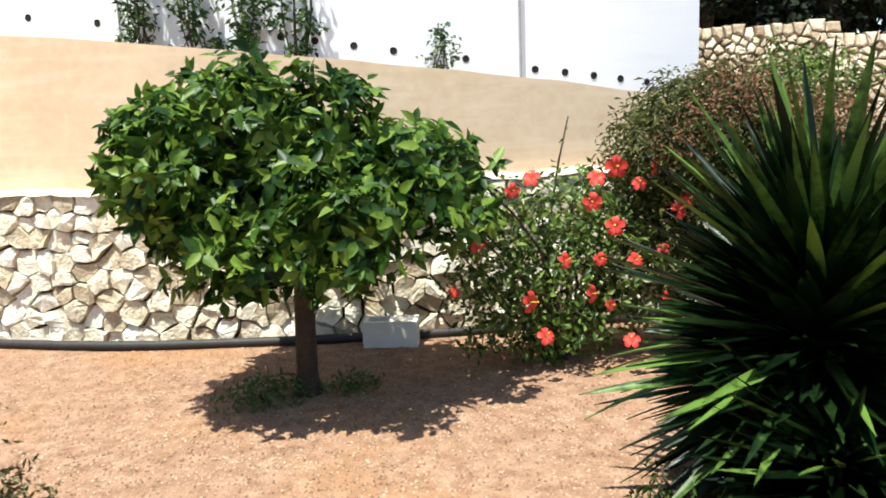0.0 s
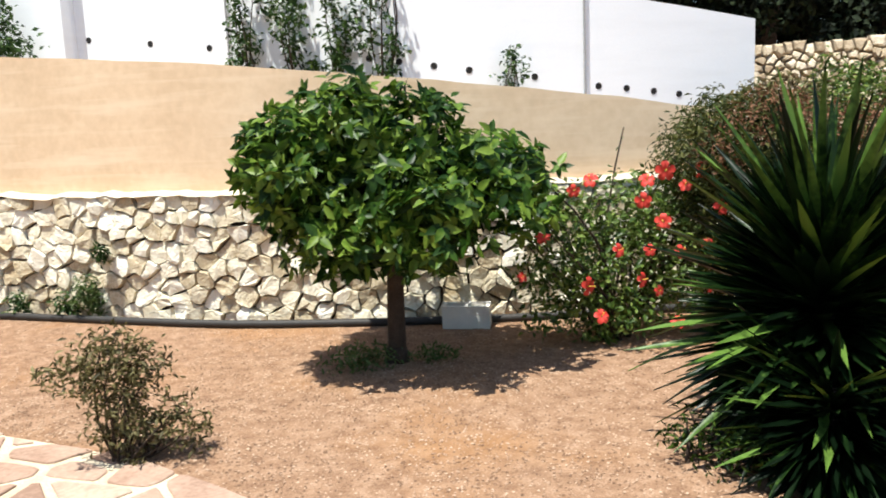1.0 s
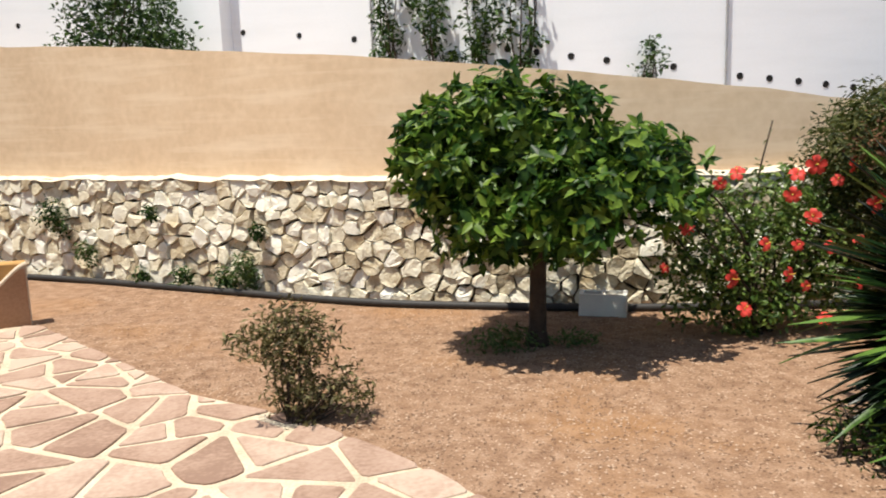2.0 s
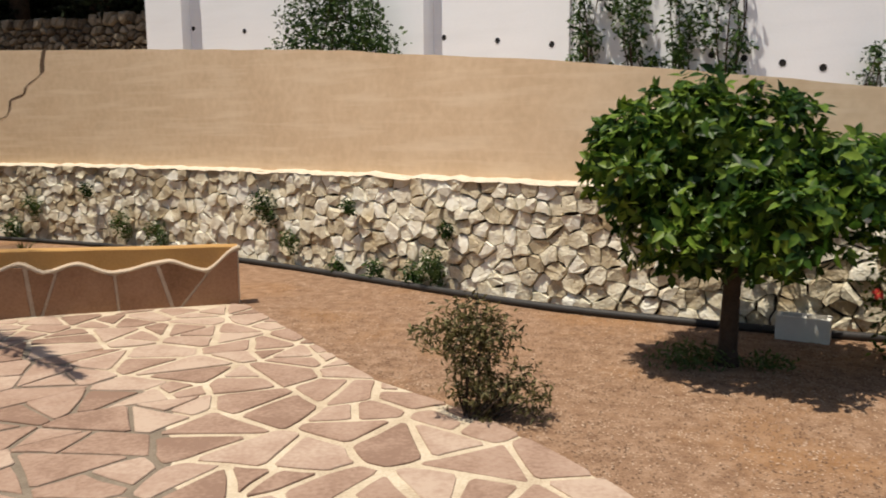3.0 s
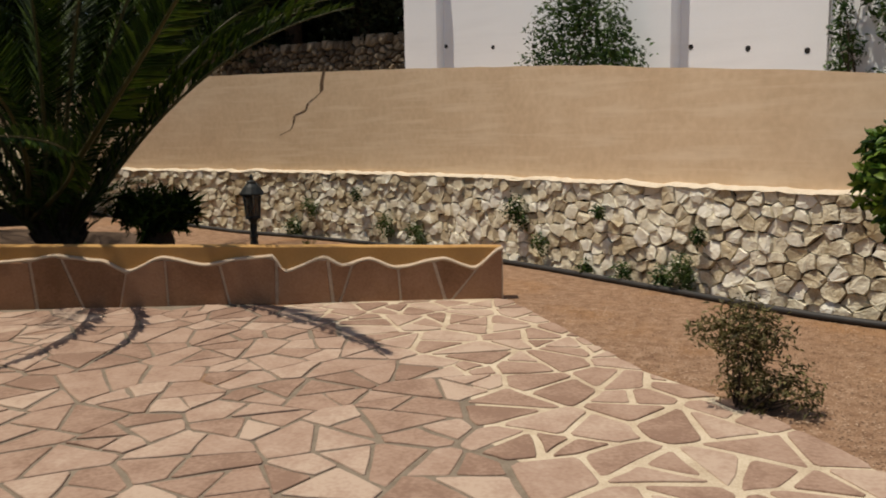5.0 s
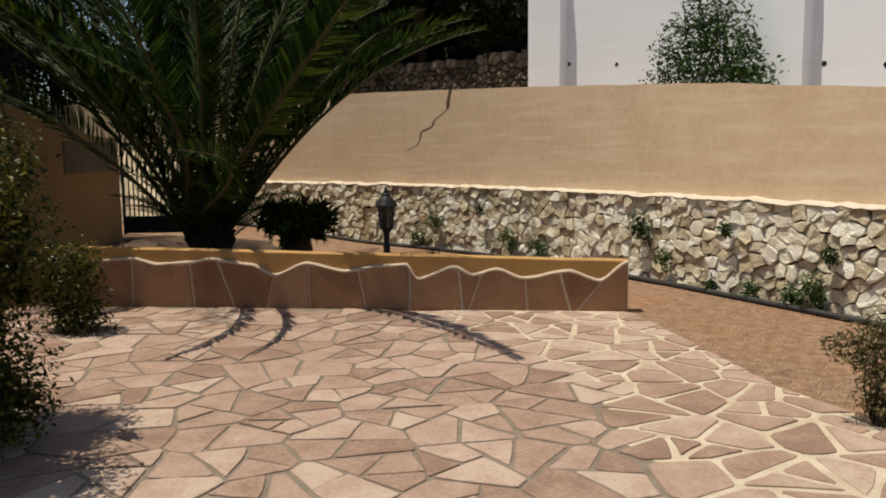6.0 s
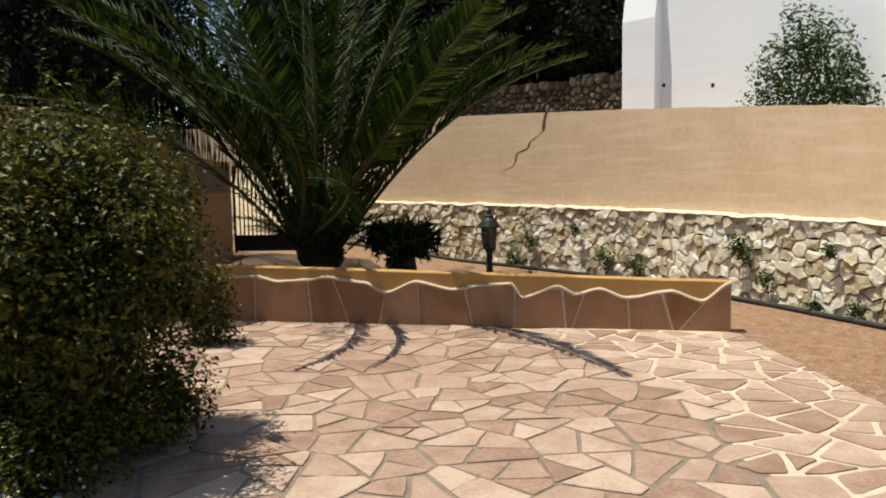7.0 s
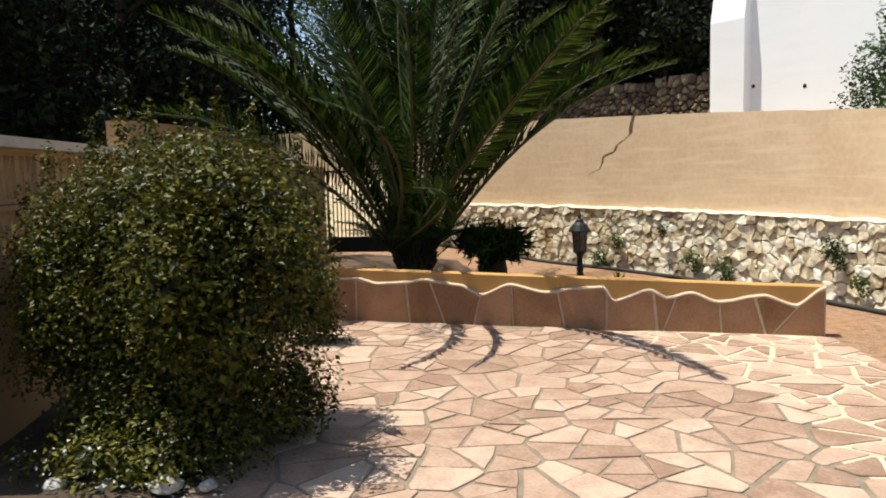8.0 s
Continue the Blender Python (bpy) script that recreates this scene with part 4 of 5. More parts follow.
def build_yucca(at, scale, count, inner, seed, label, top=82, spread=140):
    ob = thing("yucca", Matrix.Translation(at) @ Matrix.Diagonal((scale, scale, scale, 1)), label, "yucca", "yuccas on the gravel")
    h = Heap()
    h.tube([(0, 0, -0.05), (0.02, 0, 0.3), (0, 0.01, 0.90)], [0.12, 0.10, 0.07], 10)
    part("trunk", h.mesh("trunk", M_BARK, True), None, ob)
    rng = random.Random(seed)
    kinds = []
    for bend in (0.02, 0.10, 0.22):
        h, n = Heap(), 7
        for k in range(n):
            q = k / (n - 1)
            w = 0.023 * (0.7 + 1.2 * q * (1 - q) * 1.6) * (1 - q ** 5) + 0.0012
            y, z = 0.82 * q, -bend * q * q
            h.v += [(-w, y, z + 0.35 * w), (0, y, z - 0.004), (w, y, z + 0.35 * w)]
        for k in range(n - 1):
            h.f += [(3 * k, 3 * k + 1, 3 * k + 4, 3 * k + 3), (3 * k + 1, 3 * k + 2, 3 * k + 5, 3 * k + 4)]
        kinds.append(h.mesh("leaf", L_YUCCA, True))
    for k in range(count):
        q = (k + 0.5) / count
        tilt = top - spread * q ** 0.85 + rng.uniform(-9, 9)
        size = rng.uniform(0.88, 1.12)
        m = (Matrix.Translation((0, 0, 0.90 - 0.56 * q)) @ Euler((0, 0, 2.39996 * k + rng.uniform(-.2, .2))).to_matrix().to_4x4()
             @ Euler((radians(tilt), radians(rng.uniform(-25, 25)), 0)).to_matrix().to_4x4() @ Matrix.Diagonal((size, size, size, 1)))
        part("leaf", kinds[0 if q < 0.5 else rng.randrange(3)], None, ob, at=m)
    # the inner leaves, too close together to pick apart
    h = Heap()
    for k in range(inner):
        q = rng.random()
        m = (Matrix.Translation((0, 0, 0.80 - 0.55 * q)) @ Euler((0, 0, rng.uniform(0, 6.28))).to_matrix().to_4x4()
             @ Euler((radians(top - 2 - (spread + 10) * q + rng.uniform(-14, 14)), radians(rng.uniform(-30, 30)), 0)).to_matrix().to_4x4() @ Matrix.Diagonal((1.3, 0.78, 0.8, 1)))
        me = kinds[1]
        h.add([m @ v.co for v in me.vertices], [tuple(f.vertices) for f in me.polygons])
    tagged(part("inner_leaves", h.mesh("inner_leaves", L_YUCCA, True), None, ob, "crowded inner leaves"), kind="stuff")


build_yucca((3.16, 2.86, 0), 1.0, 298, 900, 17, "large yucca with stiff dark green sword leaves")
build_yucca((2.90, 2.50, -0.14), 0.62, 150, 420, 18, "young yucca offshoot at the foot of the large yucca", 46, 85)


def build_palm():
    at = Vector((-7.75, 6.45, 0.34))
    ob = thing("palm", at, "young date palm with long arching dark fronds", "palm")
    h = Heap()
    rng = random.Random(23)
    h.tube([(0, 0, -0.1), (0, 0, 0.15), (0, 0, 0.40), (0, 0, 0.6)], [0.24, 0.27, 0.22, 0.12], 12)
    for k in range(50):
        a, z = 2.4 * k, 0.02 + 0.009 * k
        d = Vector((math.cos(a), math.sin(a), 0))
        h.tube([d * 0.20 + Vector((0, 0, z)), d * 0.33 + Vector((0, 0, z + 0.16))], [0.055, 0.02], 5)
    part("trunk", h.mesh("trunk", M_BARK), None, ob, "stout trunk covered with cut frond bases")
    kinds = []
    for bend, length in ((0.42, 4.2), (0.78, 4.4), (0.98, 4.3)):
        pts = []
        steps = 26
        x = z = 0.0
        ang = 0.0
        for k in range(steps + 1):
            pts.append(Vector((0, x, z)))
            ang = -bend * (k / steps) ** 1.6
            x += length / steps * math.cos(ang)
            z += length / steps * math.sin(ang)
        stalk = Heap().tube(pts, [0.030 * (1 - 0.9 * k / steps) + 0.002 for k in range(steps + 1)], 5).mesh("stalk", M_STALK, True)
        h = Heap()
        for k in range(2, steps * 4):
            q = k / (steps * 4)
            i = min(int(q * steps), steps - 1)
            p = pts[i] + (pts[i + 1] - pts[i]) * (q * steps - i)
            d = (pts[i + 1] - pts[i]).normalized()
            up = Vector((1, 0, 0)).cross(d)
            for s in (-1, 1):
                ln = (0.10 + 0.40 * math.sin(math.pi * min(1, 0.02 + q * 0.97)) ** 0.8) * rng.uniform(0.8, 1.15)
                if q < 0.30 and k % 2:
                    continue
                way = (Vector((s, 0, 0)) * 0.70 + d * 0.58 + up * rng.uniform(0.15, 0.6)).normalized()
                wide = d * (0.013 if q > 0.3 else 0.009)
                tip = p + way * ln - Vector((0, 0, 0.10 * ln))
                mid = p + way * ln * 0.5
                h.add([p, mid - wide + up * 0.004, tip, mid + wide + up * 0.004], [(0, 1, 2), (0, 2, 3)])
        kinds.append((h.mesh("frond", L_PALM), stalk))
    n = 52
    for k in range(n):
        q = (k + 0.5) / n
        turn = (math.degrees(2.39996 * k) + 180) % 360 - 180
        tilt = 87 - (30 if 95 < turn < 180 else 40) * q + rng.uniform(-6, 6)
        size = rng.uniform(0.9, 1.12)
        m = (Matrix.Translation((0, 0, 0.55 - 0.35 * q)) @ Euler((0, 0, 2.39996 * k)).to_matrix().to_4x4() @ Matrix.Translation((0, 0.12 + 0.12 * q, 0))
             @ Euler((radians(tilt), radians(rng.uniform(-20, 20)), 0)).to_matrix().to_4x4() @ Matrix.Diagonal((size, size, size, 1)))
        if q > 0.5 and -178 < turn < -100:
            continue
        leafy_part, stalk = kinds[0 if q < 0.35 else 1 if q < 0.7 else rng.choice((1, 2))]
        part("stalk", stalk, None, part("frond", leafy_part, None, ob, at=m))
    # low outer fronds drooping to one side, leaflets widened to darken their cast shadows
    def thicken(me):
        h = Heap()
        h.add([p.co for p in me.vertices], [tuple(q.vertices) for q in me.polygons])
        for i in range(0, len(h.v), 4):
            root = Vector(h.v[i])
            for k in (1, 2, 3):
                h.v[i + k] = tuple(root + (Vector(h.v[i + k]) - root) * 0.62)
            mid = (Vector(h.v[i + 1]) + Vector(h.v[i + 3])) / 2
            for k in (1, 3):
                h.v[i + k] = tuple(mid + (Vector(h.v[i + k]) - mid) * 5.0)
        return h.mesh("frond", L_PALM)

    heavy, broad = thicken(kinds[2][0]), thicken(kinds[1][0])
    for yaw, tilt, roll, size in ((-180, 60, -49, 1.04), (-169, 57, -67, 0.98), (-182, 64, 2, 0.91)):
        m = (Matrix.Translation((-0.10, -0.15, 0.4)) @ Euler((0, 0, radians(yaw))).to_matrix().to_4x4() @ Matrix.Translation((0, 0.2, 0))
             @ Euler((radians(tilt), radians(roll), 0)).to_matrix().to_4x4() @ Matrix.Diagonal((size, size, size, 1)))
        part("stalk", kinds[2][1], None, part("frond", heavy, None, ob, at=m))
    for yaw, tilt, roll, size in ((-139, 50, -36, 1.27),):
        m = (Matrix.Translation((-0.10, -0.15, 0.4)) @ Euler((0, 0, radians(yaw))).to_matrix().to_4x4() @ Matrix.Translation((0, 0.2, 0))
             @ Euler((radians(tilt), radians(roll), 0)).to_matrix().to_4x4() @ Matrix.Diagonal((size, size, size, 1)))
        part("stalk", kinds[1][1], None, part("frond", broad, None, ob, at=m))

    # short young fronds round the foot
    for k in range(30):
        size = rng.uniform(0.20, 0.38)
        m = (Matrix.Translation((0, 0, rng.uniform(0.02, 0.35))) @ Euler((0, 0, 2.39996 * k)).to_matrix().to_4x4() @ Matrix.Translation((0, 0.16, 0))
             @ Euler((radians(rng.uniform(38, 75)), radians(rng.uniform(-30, 30)), 0)).to_matrix().to_4x4() @ Matrix.Diagonal((size * 0.8, size, size, 1)))
        part("stalk", kinds[2][1], None, part("frond", kinds[2][0], None, ob, at=m))


build_palm()


def strap_plant(at, label, n, length, wide, mat, seed, low=15):
    ob = thing("strap_plant", at, label, "plant")
    rng = random.Random(seed)
    h, m = Heap(), 6
    for k in range(m):
        q = k / (m - 1)
        w = wide * (1 - q ** 3) * (0.6 + q)
        h.v += [(-w, length * q, 0.3 * w - 0.3 * length * q * q), (0, length * q, -0.3 * length * q * q), (w, length * q, 0.3 * w - 0.3 * length * q * q)]
    for k in range(m - 1):
        h.f += [(3 * k, 3 * k + 1, 3 * k + 4, 3 * k + 3), (3 * k + 1, 3 * k + 2, 3 * k + 5, 3 * k + 4)]
    me = h.mesh("leaf", mat, True)
    for k in range(n):
        s = rng.uniform(0.7, 1.1)
        part("leaf", me, None, ob, at=Matrix.Translation((0, 0, 0.05)) @ Euler((0, 0, 2.4 * k)).to_matrix().to_4x4() @ Euler((radians(rng.uniform(low, 85)), 0, 0)).to_matrix().to_4x4() @ Matrix.Diagonal((s, s, s, 1)))
    return ob


# dark low palm in front of the rubble, on a short stump
cyc = bush("low_palm", (-6.72, 6.95, 0.30), [(0, 0, 0.42, 0.46, 0.40, 0.22), (-0.25, 0, 0.50, 0.28, 0.28, 0.18), (0.28, 0, 0.46, 0.28, 0.28, 0.2)], 1500, 0.24, L_PALM,
           "dark bushy low palm behind the planter wall", "plant", 55, 0, 0.10, (14, 0.08, 0.14), 0.1, 0.3, -0.9)
part("stump", Heap().tube([(0, 0, -0.12), (0, 0, 0.12), (0, 0, 0.34)], [0.19, 0.21, 0.15], 10).mesh("stump", M_BARK), None, cyc)
for k, (x, y, n, ln) in enumerate([(-8.2, 5.3, 16, 0.28), (-7.4, 5.2, 14, 0.22), (-8.7, 5.9, 16, 0.3), (-6.9, 5.9, 12, 0.22), (-5.75, 8.9, 14, 0.3)]):
    strap_plant((x, y, ground_height(x, y) - 0.03), "small dry strap-leaved plant in the bed", n, ln, 0.016, L_OLIVE if k != 3 else L_WEED, 50 + k)


def wall_tuft(x, z, n, size, seed, mat=None):
    s = BASE.s_of_x(x)
    px, py = BASE.at(s, -0.06)
    ob = thing("wall_plant", (px, py, z), "small green plant rooted in the stone wall", "plant", "plants in the stone wall")
    part("foliage", crown("foliage", [(0, -0.05, 0, size * 1.15, size * 0.6, size * 1.3), (size * .5, -.04, -size * .8, size * .8, size * .5, size)], int(n * 1.5), 0.06, mat or L_CLIMB, seed, 0.35, 0.1, 0.3, 0.6), None, ob)


for k, (x, z, n, size) in enumerate([(-2.65, 0.72, 260, 0.15), (-2.3, 0.35, 120, 0.10), (-1.5, 0.78, 90, 0.07), (-0.55, 0.26, 260, 0.13), (-0.75, 0.14, 180, 0.11), (-1.2, 0.15, 120, 0.09),
                                     (-0.4, 0.62, 90, 0.06), (-5.0, 0.35, 200, 0.14), (-5.6, 0.78, 90, 0.08), (-6.6, 0.55, 160, 0.13), (-7.0, 0.2, 220, 0.16), (-4.4, 0.28, 220, 0.15), (-1.65, 0.12, 90, 0.08)]):
    wall_tuft(x, z, n, size, 60 + k, L_WEED if k in (1, 3, 7, 9, 11) else None)


def climber(x, height, wide, n, seed, label, fore=0.2):
    (px, py), yaw = white_spot(x, fore)
    z = tan_top(x) - 0.05
    rng = random.Random(seed)
    blobs = [(rng.uniform(-.5, .5) * wide * 0.8, rng.uniform(-.1, .1), height * (k + 0.5) / 7, wide * rng.uniform(.16, .34), 0.16, height * 0.12) for k in range(7) for _ in range(2)]
    ob = bush("wall_shrub", pose(px, py, z, 0, 0, yaw), blobs, n, 0.075, L_CLIMB, label, "shrub", seed, 7, 0.5, (14, 0.06, 0.13), 0.2, stem_r=0.012)
    return ob


climber(1.20, 1.45, 0.55, 1050, 71, "leafy shrub growing against the white wall")
climber(1.62, 1.35, 0.42, 800, 72, "leafy shrub growing against the white wall")
climber(2.05, 1.5, 0.5, 950, 73, "leafy shrub growing against the white wall")
climber(2.45, 1.6, 0.34, 560, 77, "leafy shrub growing against the white wall")
climber(3.70, 0.62, 0.20, 260, 74, "thin young shrub against the white wall")
(qx, qy), qyaw = white_spot(-2.15, 0.5)
bush("wall_shrub", pose(qx, qy, tan_top(-2.25) - 0.05, 0, 0, qyaw), [(0.1, 0, 0.30, 1.15, 0.35, 0.32), (-0.3, 0, 0.75, 0.55, 0.3, 0.5), (0.45, 0, 0.8, 0.5, 0.3, 0.6), (0.1, 0, 1.15, 0.4, 0.3, 0.5), (0.8, 0, 0.4, 0.3, .3, .4)],
     4200, 0.08, L_CLIMB, "broad green shrub growing against the white wall", "shrub", 75, 9, 0.5, (26, 0.1, 0.2), 0.3)


# ---- dark trees behind ----
def dark_tree(x, y, z, tall, wide, seed, n=17000, mat=None):
    rng = random.Random(seed)
    ob = thing("dark_tree", (x, y, z), "tall dense dark evergreen tree behind the wall", "tree", "dark trees behind")
    h = Heap()
    limb(h, (0, 0, -0.3), (0.2, 0, tall * 0.8), 0.20, 0.05, rng, 0.04, 6, 8)
    for k in range(7):
        limb(h, (0.05, 0, tall * (0.2 + 0.09 * k)), (rng.uniform(-1, 1) * wide * .7, rng.uniform(-1, 1) * wide * .7, tall * (0.3 + 0.09 * k)), 0.06, 0.015, rng, 0.1, 4, 6)
    part("trunk", h.mesh("trunk", M_BARK, True), None, ob)
    blobs = [(rng.uniform(-.5, .5) * wide, rng.uniform(-.5, .5) * wide, tall * (0.05 + 0.88 * k / 9), wide * rng.uniform(.45, .75) * (1 - 0.4 * k / 9), wide * rng.uniform(.45, .7), tall * 0.12) for k in range(10)]
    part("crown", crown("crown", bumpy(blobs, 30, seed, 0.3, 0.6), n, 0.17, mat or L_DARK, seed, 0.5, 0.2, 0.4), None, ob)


for k, (x, y, z, tall, wide) in enumerate([(-7.6, 14.7, 3.9, 7.5, 1.8), (-9.4, 15.0, 3.6, 8.0, 2.0), (-11.2, 15.2, 3.4, 8.0, 2.0), (-12.4, 16.2, 2.0, 9.0, 2.3), (-15.6, 17.4, 1.5, 9.5, 2.4), (-21, 12.4, 0.0, 11.0, 2.8), (-19, 16.5, .5, 10, 2.6), (-21, 8.6, 0.0, 11, 2.8), (-18, 4.6, 0.0, 11, 2.8), (-22.5, 15.4, 0.0, 14, 3.4), (-24, 11, 0.0, 13, 3.2), (-17.0, 8.6, 0.0, 9.0, 2.5),
                                           (-14.4, 5.8, 0.0, 8.5, 2.2), (-13.0, 2.6, 0.0, 8.0, 2.2), (-11.4, -0.2, 0.0, 7.5, 2.0), (-10.2, -3.0, 0.0, 7.5, 2.0), (-5.2, 17.0, 3.2, 8.0, 2.0), (-13.6, 18.0, 2.0, 10, 2.6), (-20.0, 14.6, 0.0, 12, 2.4)]):
    dark_tree(x, y, z, tall, wide, 80 + k)
for k, (x, y, z, tall, wide) in enumerate([(8.0, 12.4, 2.6, 6.5, 1.6), (9.8, 11.8, 2.6, 6.5, 1.6), (11.8, 11.0, 2.6, 6.5, 1.8), (14.2, 9.6, 2.2, 7.0, 2.0), (12.5, 14.0, 2.5, 8, 2.2), (6.2, 13.2, 2.6, 5.5, 1.5)]):
    dark_tree(x, y, z, tall, wide, 100 + k, 12000)

# the wood behind, too dense to count
far = thing("far_wood", (-12, 20, 0), "dense dark wood closing the view behind the garden", "wood", kind="stuff")
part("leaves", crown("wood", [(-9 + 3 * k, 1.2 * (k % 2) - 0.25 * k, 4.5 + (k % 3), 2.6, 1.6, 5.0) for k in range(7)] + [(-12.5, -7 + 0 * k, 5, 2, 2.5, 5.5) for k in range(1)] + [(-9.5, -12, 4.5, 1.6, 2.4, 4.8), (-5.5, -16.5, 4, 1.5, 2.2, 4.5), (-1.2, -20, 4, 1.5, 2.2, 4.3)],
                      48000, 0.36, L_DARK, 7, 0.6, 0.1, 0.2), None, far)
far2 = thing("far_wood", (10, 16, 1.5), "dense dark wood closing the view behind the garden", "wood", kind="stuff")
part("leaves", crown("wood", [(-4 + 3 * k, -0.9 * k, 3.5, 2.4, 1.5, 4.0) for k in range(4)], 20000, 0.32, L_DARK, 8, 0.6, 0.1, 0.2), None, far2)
bush("low_plant", (2.52, 2.95, 0), [(0, 0, 0.12, 0.13, 0.14, 0.13), (0.02, -0.22, 0.10, 0.12, 0.14, 0.12), (0.12, -0.38, 0.10, 0.14, 0.14, 0.12)], 420, 0.05, L_PALM, "low dark leafy plant at the foot of the yucca", "plant", 37, 6, 0.3, (12, 0.04, 0.08), 0.1)
bush("low_plant", (-6.62, 3.52, 0), [(0, 0, 0.34, 0.32, 0.30, 0.34), (0.06, 0, 0.68, 0.24, 0.24, 0.24), (-0.25, -0.1, 0.60, 0.24, 0.22, 0.3), (0.05, 0, 0.12, 0.32, 0.28, 0.14)], 3600, 0.055, L_HEDGE,
     "low dark leafy plant at the foot of the garden wall", "plant", 38, 7, 0.4, (16, 0.05, 0.1), 0.2)


# ---- loose things ----
def build_block():
    ob = new("concrete_block")
    tagged(ob, "pale hollow concrete block lying on the gravel", "concrete block")
    ob.matrix_basis = pose(2.37, 5.74, 0.0, 0, 0, -24)
    w, d, hgt, t = 0.37, 0.185, 0.18, 0.03
    bm = bmesh.new()
    xs, ys = [-w / 2, -w / 2 + t, -t / 2, t / 2, w / 2 - t, w / 2], [-d / 2, -d / 2 + t, d / 2 - t, d / 2]
    grid = {}
    for k, z in enumerate((0.0, 0.07, hgt)):
        for i, x in enumerate(xs):
            for j, y in enumerate(ys):
                grid[i, j, k] = bm.verts.new((x, y, z))
    hollow = {(1, 1), (3, 1)}
    for i in range(5):
        for j in range(3):
            deep = 1 if (i, j) in hollow else 2
            bm.faces.new([grid[i, j, deep], grid[i + 1, j, deep], grid[i + 1, j + 1, deep], grid[i, j + 1, deep]])
            bm.faces.new([grid[i, j + 1, 0], grid[i + 1, j + 1, 0], grid[i + 1, j, 0], grid[i, j, 0]])
            if deep == 1:
                for a, b in (((i, j), (i + 1, j)), ((i + 1, j), (i + 1, j + 1)), ((i + 1, j + 1), (i, j + 1)), ((i, j + 1), (i, j))):
                    bm.faces.new([grid[*a, 1], grid[*b, 1], grid[*b, 2], grid[*a, 2]])
    for i in range(5):
        for j, flip in ((0, False), (3, True)):
            for k0, k1 in ((0, 1), (1, 2)):
                f = [grid[i, j, k0], grid[i + 1, j, k0], grid[i + 1, j, k1], grid[i, j, k1]]
                bm.faces.new(f[::-1] if flip else f)
    for j in range(3):
        for i, flip in ((0, True), (5, False)):
            for k0, k1 in ((0, 1), (1, 2)):
                f = [grid[i, j, k0], grid[i, j + 1, k0], grid[i, j + 1, k1], grid[i, j, k1]]
                bm.faces.new(f[::-1] if flip else f)
    bmesh.ops.remove_doubles(bm, verts=bm.verts, dist=1e-5)
    part("body", bm, M_BLOCK, ob)


build_block()


def build_lamp():
    ob = thing("garden_lamp", Matrix.Translation((-5.22, 6.78, 0.36)) @ Matrix.Diagonal((1.08, 1.08, 1.06, 1)), "black metal garden lantern on a short post behind the planter wall", "lamp")
    part("base", Heap().lathe([(0.085, 0), (0.085, 0.02), (0.05, 0.05), (0.035, 0.09)], 14).mesh("base", M_IRON), None, ob)
    part("post", Heap().lathe([(0.044, 0.08), (0.036, 0.14), (0.046, 0.17), (0.034, 0.20), (0.034, 0.31), (0.060, 0.36)], 12).mesh("post", M_IRON), None, ob)
    body = part("lantern", Heap().lathe([(0.085, 0.36), (0.09, 0.375), (0.085, 0.385)], 6).mesh("lantern", M_IRON), None, ob, "six-sided lantern")
    glass = bpy.data.materials.new("lantern_glass")
    glass.use_nodes = True
    g = glass.node_tree.nodes["Principled BSDF"]
    g.inputs["Base Color"].default_value, g.inputs["Roughness"].default_value = (0.10, 0.10, 0.09, 1), 0.25
    g.inputs["Transmission Weight"].default_value = 0.6
    for k in range(6):
        a, b = 2 * math.pi * k / 6, 2 * math.pi * (k + 1) / 6
        r0, r1 = 0.078, 0.100
        part("bar", Heap().tube([(r0 * math.cos(a), r0 * math.sin(a), 0.38), (r1 * math.cos(a), r1 * math.sin(a), 0.62)], 0.008, 5).mesh("bar", M_IRON), None, body)
        q = [(r * 0.97 * math.cos(c), r * 0.97 * math.sin(c), z) for r, z in ((r0, 0.385), (r1, 0.615)) for c in (a, b)]
        part("pane", Heap().add(q, [(0, 1, 3, 2)]).mesh("pane", glass), None, body)
    part("roof", Heap().lathe([(0.125, 0.615), (0.128, 0.63), (0.085, 0.70), (0.05, 0.735), (0.05, 0.755), (0.02, 0.775), (0.024, 0.80), (0.006, 0.84)], 12).mesh("roof", M_IRON), None, ob)


build_lamp()


def rock(at, size, seed, mat, label, squash=0.6):
    bm = bmesh.new()
    bmesh.ops.create_icosphere(bm, subdivisions=2, radius=size)
    for v in bm.verts:
        k = 1 + 0.35 * noise.noise(v.co / size * 1.1 + Vector((seed * 3.7, 0, 0)))
        v.co = Vector((v.co.x * k, v.co.y * k, v.co.z * k * squash))
    me = bpy.data.meshes.new("rock")
    bm.to_mesh(me)
    bm.free()
    me.materials.append(mat)
    ob = tagged(new("rock", me), label, "rock", "loose rocks")
    ob.matrix_basis = pose(*at, 0, 0, seed * 40)


for k, (x, y, s) in enumerate([(-4.5, -0.02, 0.06), (-4.2, 0.18, 0.09), (-4.02, 0.34, 0.055), (-4.75, -0.2, 0.07)]):
    rock((x, y, s * 0.45 + 0.04), s, k + 1, M_ROCK, "pale rounded rock at the foot of the shrub")
for k, (x, y, s) in enumerate([(-6.05, 7.7, 0.11), (-7.0, 7.6, 0.10), (-8.3, 7.2, 0.14)]):
    rock((x, y, ground_height(x, y) + s * 0.3), s, k + 20, M_TERRACOTTA, "reddish stone lying in the planted bed")

